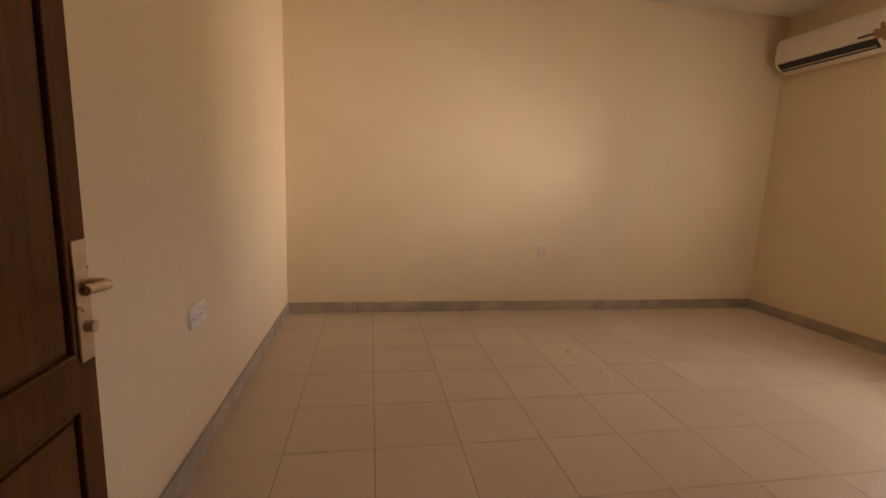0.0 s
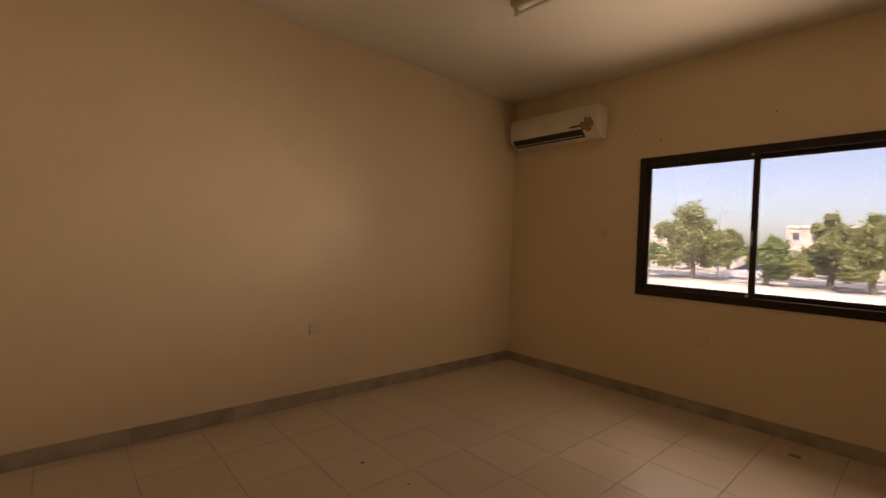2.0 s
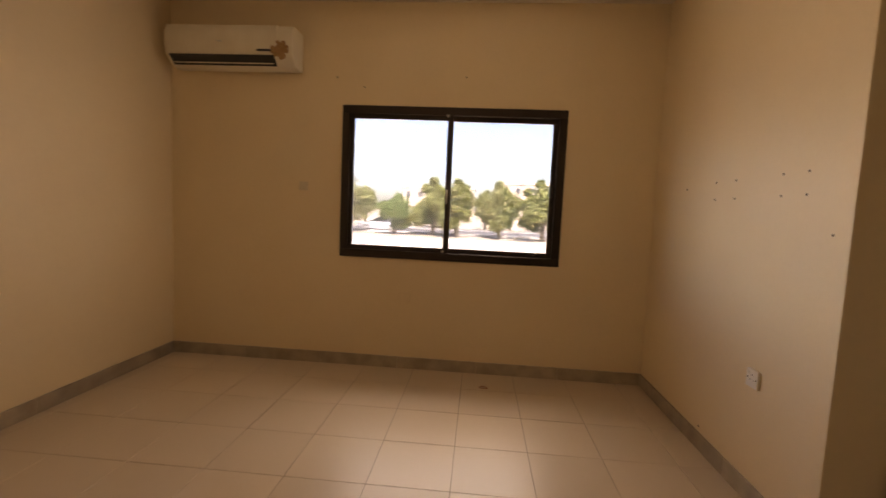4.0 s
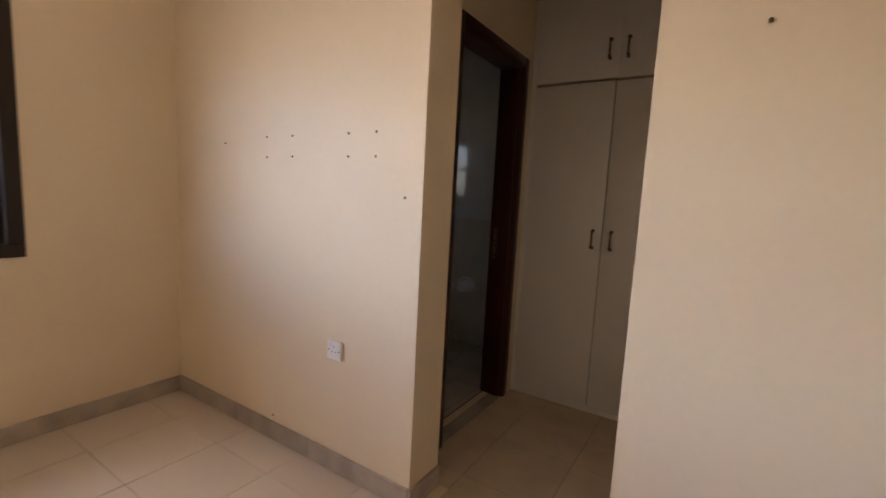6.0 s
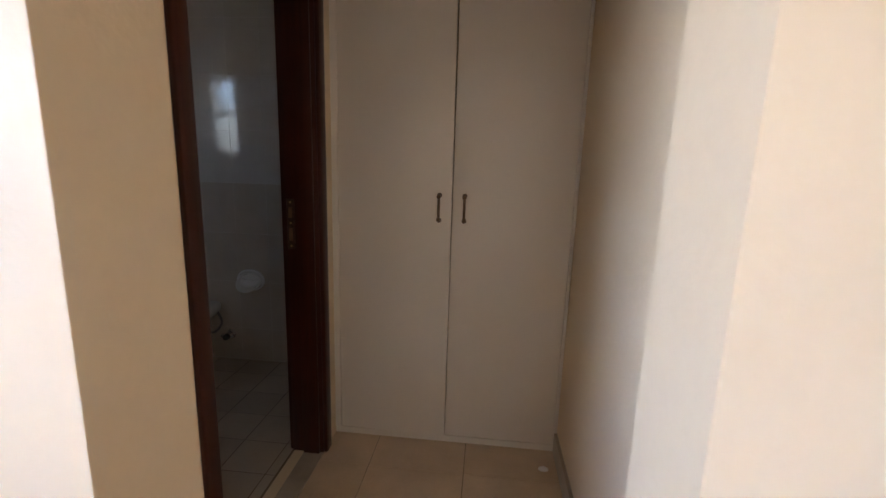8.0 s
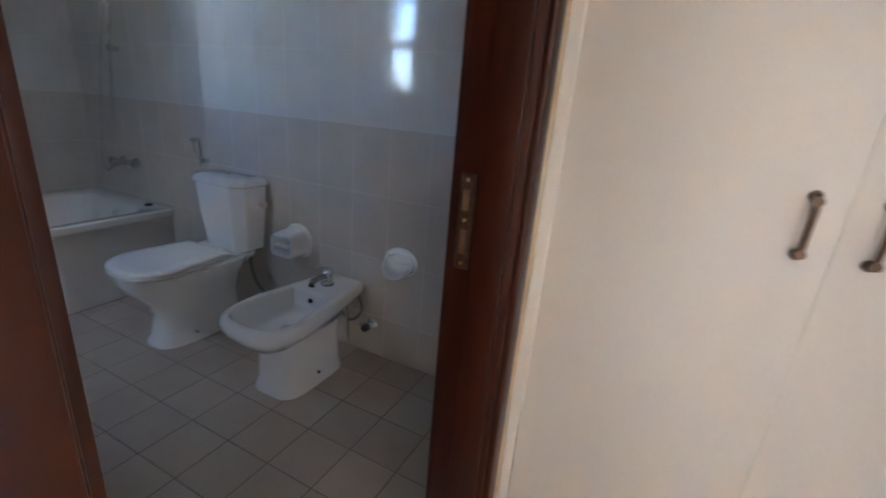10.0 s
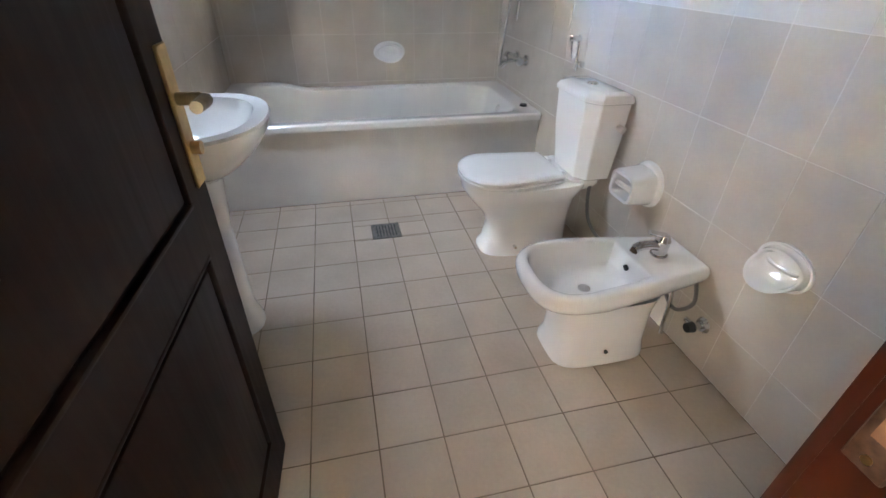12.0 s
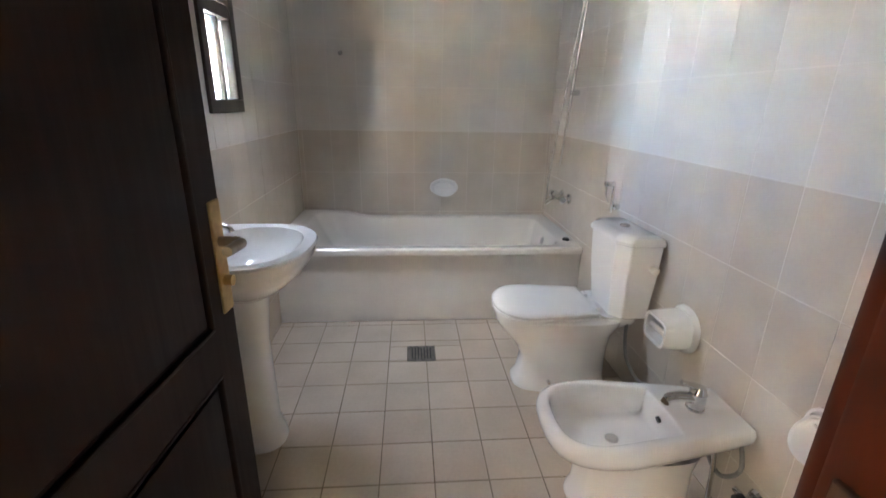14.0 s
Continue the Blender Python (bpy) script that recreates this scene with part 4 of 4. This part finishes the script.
soap_dish(3.805, WYS, 0.525, 0)
soap_dish(WX1, -1.205, 0.70, 90, 0.102)

tp = thing("paper_holder", "white ceramic toilet paper holder fixed on the tiles", "paper holder", at=(4.43, WYS, 0.495))
def rq(y, w, h, r, n=5):
    return [Vector((v.x, y, v.y)) for v in rr(-w / 2, -h / 2, w / 2, h / 2, r, 0, n)]
part("back_plate", loft(bmesh.new(), [rq(0, 0.185, 0.185, 0.085), rq(0.012, 0.18, 0.18, 0.083), rq(0.02, 0.16, 0.16, 0.07)]), M_WHITE, tp)
part("hood", loft(bmesh.new(), [rq(0.0, 0.160, 0.150, 0.06), rq(0.06, 0.155, 0.135, 0.045), rq(0.115, 0.150, 0.115, 0.032), rq(0.124, 0.143, 0.108, 0.028), rq(0.122, 0.120, 0.086, 0.02), rq(0.03, 0.120, 0.086, 0.02)]), M_WHITE, tp)
part("roller", rod(bmesh.new(), (-0.061, 0.10, -0.005), (0.061, 0.10, -0.005), 0.011), M_PLAST, tp)

valve = thing("stop_valve", "chrome stop valve with a dark knob on the wall", "valve", at=(3.955, WYS, 0.165))
part("rosette", rod(bmesh.new(), (0, 0, 0), (0, 0.012, 0), 0.030, 0.022), M_CHROME, valve)
part("body", rod(rod(bmesh.new(), (0, 0.01, 0), (0, 0.05, 0), 0.013), (0, 0.035, 0), (0.045, 0.035, -0.004), 0.010), M_CHROME, valve)
part("knob", rod(bmesh.new(), (0, 0.045, 0), (0, 0.07, 0), 0.020, 0.017), M_BLACK, valve, "dark plastic knob")

mixer = thing("bath_mixer", "chrome bath mixer with two knobs and a shower hose", "tap", at=(5.85, WYS, 0.72))
bm = rod(bmesh.new(), (-0.075, 0.055, 0), (0.075, 0.055, 0), 0.021)
for s in (-1, 1):
    rod(bm, (s * 0.075, 0.0, 0), (s * 0.075, 0.06, 0), 0.017)
    rod(bm, (s * 0.075, 0, 0), (s * 0.075, 0.012, 0), 0.032)
tube(bm, [(0, 0.06, -0.01), (0, 0.11, -0.02), (0, 0.15, -0.045)], 0.013)
part("body", bm, M_CHROME, mixer)
for s in (-1, 1):
    part("knob", rod(rod(bmesh.new(), (s * 0.085, 0.055, 0), (s * 0.115, 0.06, 0), 0.024, 0.027), (s * 0.115, 0.06, 0), (s * 0.125, 0.062, 0), 0.027, 0.018), M_CHROME, mixer)
part("shower_hose", tube(bmesh.new(), [(0.02, 0.075, -0.01), (0.10, 0.10, -0.07), (0.14, 0.09, 0.02), (0.08, 0.08, 0.35), (-0.04, 0.07, 0.80), (-0.15, 0.065, 1.14)], 0.006), M_CHROME, mixer, "hanging metal shower hose")
shower = thing("hand_shower", "chrome hand shower in a wall bracket on a rail", "shower", at=(5.87, WYS, 1.95))
part("rail", rod(bmesh.new(), (0.03, 0.045, -1.02), (-0.17, 0.045, 0.0), 0.009), M_CHROME, shower, "chrome shower rail hanging askew")
for x, z in ((-0.058, -0.57), (-0.168, -0.01)):
    part("bracket", rod(bmesh.new(), (x, 0, z), (x, 0.055, z), 0.016), M_CHROME, shower)
bm = tube(bmesh.new(), [(-0.17, 0.065, -0.10), (-0.17, 0.075, -0.03), (-0.17, 0.105, 0.05), (-0.17, 0.13, 0.09)], 0.012)
rod(bm, (-0.17, 0.12, 0.095), (-0.17, 0.15, 0.065), 0.02, 0.038, n=20)
part("shower_head", bm, M_CHROME, shower)

spray = thing("bidet_spray", "chrome hand spray hung on a wall bracket", "spray", at=(5.10, WYS, 0.87))
part("bracket", B(-0.018, 0, -0.06, 0.018, 0.03, -0.035, bevel=0.003), M_CHROME, spray)
bm = tube(bmesh.new(), [(0.0, 0.035, -0.075), (0.0, 0.035, 0.0), (0.0, 0.038, 0.065), (0.0, 0.045, 0.075)], 0.009)
box(bm, -0.013, 0.033, 0.055, 0.013, 0.085, 0.078, bevel=0.005)
tube(bm, [(0, 0.075, 0.06), (0, 0.072, 0.01), (0, 0.06, -0.02)], 0.004)
part("spray_head", bm, M_CHROME, spray)

drain = thing("floor_drain", "square dull steel floor drain among the tiles", "drain", at=(5.097, -1.002, 0))
part("rim", B(-0.075, -0.075, -0.004, 0.075, 0.075, 0.003, bevel=0.001, seg=1), M_DRAIN, drain)
for i in range(7):
    part("slot", B(-0.055, -0.05 + i * 0.0165 - 0.003, 0.002, 0.055, -0.05 + i * 0.0165 + 0.003, 0.0036), M_BLACK, drain)
hook = tagged(part("wall_hook", rod(rod(bmesh.new(), (0, 0, 0), (-0.012, 0, 0), 0.016), (-0.01, 0, 0), (-0.04, 0, 0.015), 0.006), M_CHROME), "small dark hook on the tiles above the bath", "hook")
hook.location = (WX1, -0.48, 1.62)


# ---- outside ----
ground = structure("ground", B(-900, -900, GROUND - 0.3, 1500, 900, GROUND), M_SAND, "pale dry sandy ground", "ground")
road = structure("road", B(44.5, -400, GROUND - 0.1, 55, 400, GROUND + 0.02), M_ROAD, "grey asphalt road beyond the boundary wall", "road")
for nm, x in (("kerb", 44.2), ("kerb", 55.0)):
    structure(nm, B(x, -400, GROUND - 0.1, x + 0.3, 400, GROUND + 0.15), M_KERB, "pale concrete kerb along the road", "kerb")
bwall = thing("boundary_wall", "low white rendered boundary wall with posts", "wall", at=(14.5, 0, GROUND), kind="structure")
for i in range(16):
    y = -22 + i * 3.2
    part("wall_panel", B(-0.06, y + 0.13, 0, 0.06, y + 3.07, 1.44, bevel=0.01, seg=1), M_RENDER, bwall)
    part("post", B(-0.14, y - 0.13, 0, 0.14, y + 0.13, 1.47, bevel=0.012, seg=1), M_RENDER, bwall)


def tree_thing(seed, h, spread, mat, label, droop):
    """A tapered trunk with limbs and a ragged crown of small leaf sprays."""
    rnd = random.Random(seed)
    d = thing("tree", label, "tree", group="roadside trees")
    bm = bmesh.new()
    th = h * 0.30
    lean = rnd.uniform(-0.4, 0.4)
    tube(bm, [(0, 0, -0.1), (lean * 0.3, 0.1, th * 0.5), (lean, 0, th)], 0.2, n=9, sub=4, radii=lambda t: 0.24 - 0.09 * t)
    tips = []
    for i in range(9):
        a = 2 * math.pi * i / 9 + rnd.uniform(-0.3, 0.3)
        r, z = spread * rnd.uniform(0.25, 0.85), h * rnd.uniform(0.48, 0.9)
        if i % 3 == 0:
            r *= 0.4
            z = h * rnd.uniform(0.8, 0.93)
        else:
            z = h * rnd.uniform(0.30, 0.80)
        r *= 1.35 - 0.8 * z / h
        tip = Vector((r * math.cos(a), r * math.sin(a), z))
        tube(bm, [(lean, 0, th * rnd.uniform(0.7, 1.0)), (lean + tip.x * 0.4, tip.y * 0.4, th + (z - th) * 0.55), tip], 0.08, n=6, sub=4, radii=lambda t: 0.11 - 0.085 * t)
        tips.append(tip)
    part("trunk", bm, M_BARK, d)
    vs, fs = [], []
    for tip in tips:
        for c in range(4):
            cc = tip + Vector((rnd.gauss(0, spread * 0.20), rnd.gauss(0, spread * 0.20), rnd.gauss(-0.1, h * 0.075)))
            R = spread * rnd.uniform(0.14, 0.29)
            for k in range(380):
                v = Vector((rnd.gauss(0, 1), rnd.gauss(0, 1), rnd.gauss(0, 0.8)))
                v = v.normalized() * R * abs(rnd.gauss(0.62, 0.36))
                p = cc + v
                p.z -= droop * rnd.random() ** 2 * (v.length / R) * h * 0.12
                if p.z < h * 0.16:
                    continue
                s = rnd.uniform(0.08, 0.21)
                u = Vector((rnd.gauss(0, 1), rnd.gauss(0, 1), rnd.gauss(0, 0.6))).normalized() * s
                w = (u.cross(Vector((rnd.gauss(0, 1), rnd.gauss(0, 1), rnd.gauss(0, 1))))).normalized() * s * 0.55
                n0 = len(vs)
                vs += [p - u, p + w, p + u * (1 + droop), p - w]
                fs.append((n0, n0 + 1, n0 + 2, n0 + 3))
    me = bpy.data.meshes.new("crown")
    me.from_pydata([tuple(v) for v in vs], [], fs)
    me.materials.append(mat)
    cr = new("crown", me)
    cr.parent = d
    return d


kinds = [tree_thing(3, 4.9, 2.3, M_LEAF, "dusty olive roadside tree with a broad crown", 0.7), tree_thing(11, 4.5, 2.0, M_LEAF, "drooping grey-green roadside tree", 1.0),
         tree_thing(23, 3.3, 1.9, M_LEAF2, "small bright green roadside tree", 0.2), tree_thing(31, 6.2, 3.0, M_LEAF, "tall ragged olive tree by the road", 0.6)]
spots = ((0, 40, -4.3, 0), (1, 41, -0.6, 40), (1, 40, 3.2, 10), (0, 42, 5.6, 90), (2, 41, 9.0, 0), (0, 41, -8.0, 120), (3, 42, 14.6, 200), (2, 40, 18.0, 160), (1, 41, -12.0, 60), (0, 42, -16.0, 30), (1, 62, -3, 20), (2, 58, 12.5, 80), (0, 59, 4.4, 33), (1, 58, 0.6, 200), (0, 60, -7.2, 70), (2, 57, -1.6, 10), (1, 59, 16.4, 20), (2, 58.5, 7.4, 140), (0, 64, 8, 250), (3, 66, -22, 140), (0, 63, 22, 15),
         (3, 64, 30, 70), (1, 62, 38, 100), (0, 60, -14, 40), (2, 60, 45, 40), (3, 70, 55, 0), (1, 60, -30, 130), (0, 66, -42, 45))
used = set()
for k, x, y, r in spots:
    if k in used:
        copy_thing(kinds[k], pose(x, y, GROUND, 0, 0, r))
    else:
        kinds[k].matrix_basis = pose(x, y, GROUND, 0, 0, r)
        used.add(k)


def street_lamp(x, y, h=8.5):
    d = thing("street_lamp", "tall pale steel street lamp by the road", "street lamp", group="street lamps", at=(x, y, GROUND))
    part("pole", rod(bmesh.new(), (0, 0, 0), (0, 0, h), 0.10, 0.06, n=12), M_STEEL, d)
    part("arm", tube(bmesh.new(), [(0, 0, h - 0.05), (0.3, 0, h + 0.2), (1.2, 0, h + 0.3)], 0.04), M_STEEL, d)
    part("lamp_head", B(1.1, -0.12, h + 0.24, 1.7, 0.12, h + 0.36, bevel=0.03), M_STEEL, d)
    return d
lamp_post = street_lamp(44.0, -7.6, 5.7)
for y in (13.2, 36.0, 60.0):
    copy_thing(lamp_post, pose(44.0, y, GROUND))


def building(x, y, w, dp, h, floors, bays, label):
    d = thing("house", label, "house", at=(x, y, GROUND))
    part("wall", B(0, -w / 2, 0, dp, w / 2, h), M_FARWALL, d, smooth=False)
    part("roof", B(-0.2, -w / 2 - 0.2, h, dp + 0.2, w / 2 + 0.2, h + 0.7, bevel=0.05, seg=1), M_RENDER, d)
    for f in range(floors):
        for b in range(bays):
            yy, zz = -w / 2 + (b + 0.5) * w / bays, (f + 0.35) * h / floors
            wd = part("window", B(-0.06, yy - 0.8, zz, 0.02, yy + 0.8, zz + h / floors * 0.45), M_RENDER, d, smooth=False)
            part("pane", B(-0.09, yy - 0.65, zz + 0.12, -0.05, yy + 0.65, zz + h / floors * 0.45 - 0.12), M_FARWIN, wd, smooth=False)
    return d
building(118, -16, 26, 14, 10.0, 3, 7, "pale pinkish far house with three storeys")
building(125, -48, 24, 14, 10.5, 3, 6, "pale far house behind the roadside trees")
building(135, 14, 22, 14, 9.0, 2, 6, "pale far house with a flat roof")
building(140, 70, 30, 14, 8.5, 2, 8, "low pale far house across the road")

car = thing("car", "silver saloon car on the road", "car", at=(46.5, 11.6, GROUND + 0.02))
def cs(y, z0, z1, w):
    return [Vector((a * w, y, z)) for a, z in ((-1, z0), (-1.02, (z0 + z1) / 2), (-0.92, z1), (0.92, z1), (1.02, (z0 + z1) / 2), (1, z0))]
part("body", loft(bmesh.new(), [cs(-2.25, 0.35, 0.62, 0.70), cs(-2.1, 0.25, 0.82, 0.84), cs(-1.2, 0.22, 0.92, 0.88), cs(0.6, 0.22, 0.92, 0.88), cs(1.9, 0.25, 0.78, 0.84), cs(2.25, 0.35, 0.60, 0.70)]), M_CAR, car)
part("cabin", loft(bmesh.new(), [cs(-1.75, 0.90, 0.93, 0.78), cs(-1.0, 0.90, 1.38, 0.66), cs(0.1, 0.90, 1.40, 0.66), cs(1.0, 0.90, 0.93, 0.78)]), M_CARGLASS, car, "dark car windows")
part("car_roof", loft(bmesh.new(), [cs(-1.05, 1.37, 1.41, 0.64), cs(0.15, 1.38, 1.43, 0.64)]), M_CAR, car)
for sx in (-0.8, 0.8):
    for sy in (-1.4, 1.35):
        w = part("wheel", rod(bmesh.new(), (sx - 0.1, sy, 0.32), (sx + 0.1, sy, 0.32), 0.32, n=20), M_BLACK, car)
        part("rim", rod(bmesh.new(), (sx - 0.105, sy, 0.32), (sx + 0.105, sy, 0.32), 0.20, n=16), M_STEEL, w)


# ---- tiles, piece by piece ----
_tiles = {}
def tile_mesh(w, h, t, mat):
    key = (round(w, 3), round(h, 3), t, mat.name)
    if key not in _tiles:
        c, bm = min(0.0007, t * 0.4), bmesh.new()
        lo = [bm.verts.new(p) for p in ((0, 0, 0), (w, 0, 0), (w, h, 0), (0, h, 0))]
        mi = [bm.verts.new((v.co.x, v.co.y, t - c)) for v in lo]
        hi = [bm.verts.new(p) for p in ((c, c, t), (w - c, c, t), (w - c, h - c, t), (c, h - c, t))]
        for a, b in ((lo, mi), (mi, hi)):
            for k in range(4):
                bm.faces.new((a[k], a[(k + 1) % 4], b[(k + 1) % 4], b[k]))
        bm.faces.new(hi)
        _tiles[key] = mesh_of(bm, "tile", mat)
    return _tiles[key]


def lay(parent, m, u0, u1, v0, v1, ou, ov, su, sv, gap, t, pick, holes=()):
    """Tiles of su x sv on the plane m, lines at ou + k su, ov + k sv, cut at the edges and left out of the holes."""
    rnd = random.Random(len(_tiles) + 7)
    iu0, iu1 = math.floor((u0 - ou) / su), math.ceil((u1 - ou) / su)
    iv0, iv1 = math.floor((v0 - ov) / sv), math.ceil((v1 - ov) / sv)
    for i in range(iu0, iu1):
        for j in range(iv0, iv1):
            a, b = max(ou + i * su, u0), min(ou + (i + 1) * su, u1)
            c, d = max(ov + j * sv, v0), min(ov + (j + 1) * sv, v1)
            if b - a < 0.012 or d - c < 0.012:
                continue
            pieces = []
            cut = [h for h in holes if h[0] < b and h[1] > a and h[2] < d and h[3] > c]
            if cut:
                slab_with_holes(a, b, c, d, [(max(h[0], a), min(h[1], b), max(h[2], c), min(h[3], d)) for h in cut], lambda p, q, r, s: pieces.append((p, r, q, s)))
            else:
                pieces.append((a, b, c, d))
            for p0, p1, q0, q1 in pieces:
                if p1 - p0 < 0.006 or q1 - q0 < 0.006:
                    continue
                ob = new("tile", tile_mesh(p1 - p0 - gap, q1 - q0 - gap, t, pick((q0 + q1) / 2)))
                ob.parent = parent
                ob.matrix_basis = m @ pose(p0 + gap / 2, q0 + gap / 2, rnd.uniform(-0.0003, 0.0003), rnd.uniform(-0.05, 0.05), rnd.uniform(-0.05, 0.05), 0)


TX, TY = 0.345, 0.60
lay(floor, pose(0, 0, -0.003), 0.0, BX, 0.0, BY, TX, TY, 0.401, 0.401, 0.0028, 0.003, lambda v: M_FTILE)
lay(floor, pose(0, 0, -0.003), PX0, PX1, -1.40, 0.0, 2.435, -0.74, 0.401, 0.401, 0.0028, 0.003, lambda v: M_PTILE)
lay(floor, pose(0, 0, -0.003), 0.0, PX0 - 0.12, -1.65, 0.0, TX, TY, 0.401, 0.401, 0.0028, 0.003, lambda v: M_FTILE)
lay(floor_bath, pose(0, 0, -0.003), WX0, X0 + 0.03, WYS, WYN, 3.833, -0.828, 0.2, 0.2, 0.0046, 0.003, lambda v: M_BFTILE, [(5.022, 5.172, -1.077, -0.927)])
BAND = 1.11
TW, TH = 0.2, 0.30
def wall_pick(v):
    return M_WTILE_LO if v < BAND else M_WTILE_HI
lay(wall_bath_s, pose(0, WYS - 0.003, 0, 90, 0, 180), -WX1, -WX0, 0.0, CEIL, -4.287, 0.21, TW, TH, 0.002, 0.003, wall_pick)
lay(wall_bath_e, pose(WX1 + 0.003, 0, 0, 90, 0, -90), -WYN, -WYS, 0.0, CEIL, 0.18, 0.21, TW, TH, 0.002, 0.003, wall_pick)
lay(wall_bath_n, pose(0, WYN + 0.003, 0, 90, 0, 0), WX0, WX1, 0.0, CEIL, 3.25, 0.21, TW, TH, 0.002, 0.003, wall_pick, [BWIN])
lay(wall_bath_w, pose(WX0 - 0.003, 0, 0, 90, 0, 90), WYS, WYN, 0.0, CEIL, WYS, 0.21, TW, TH, 0.002, 0.003, wall_pick, [(DY0 - 0.061, DY1 + 0.061, 0.0, DZ + 0.061)])
lay(apron, bath.matrix_basis.inverted() @ pose(X0 + 0.035, 0, 0, 90, 0, -90), -Y1, -Y0, 0.0, RZ - 0.044, 0.18, 0.13, TW, TH, 0.002, 0.003, lambda v: M_WTILE_LO)
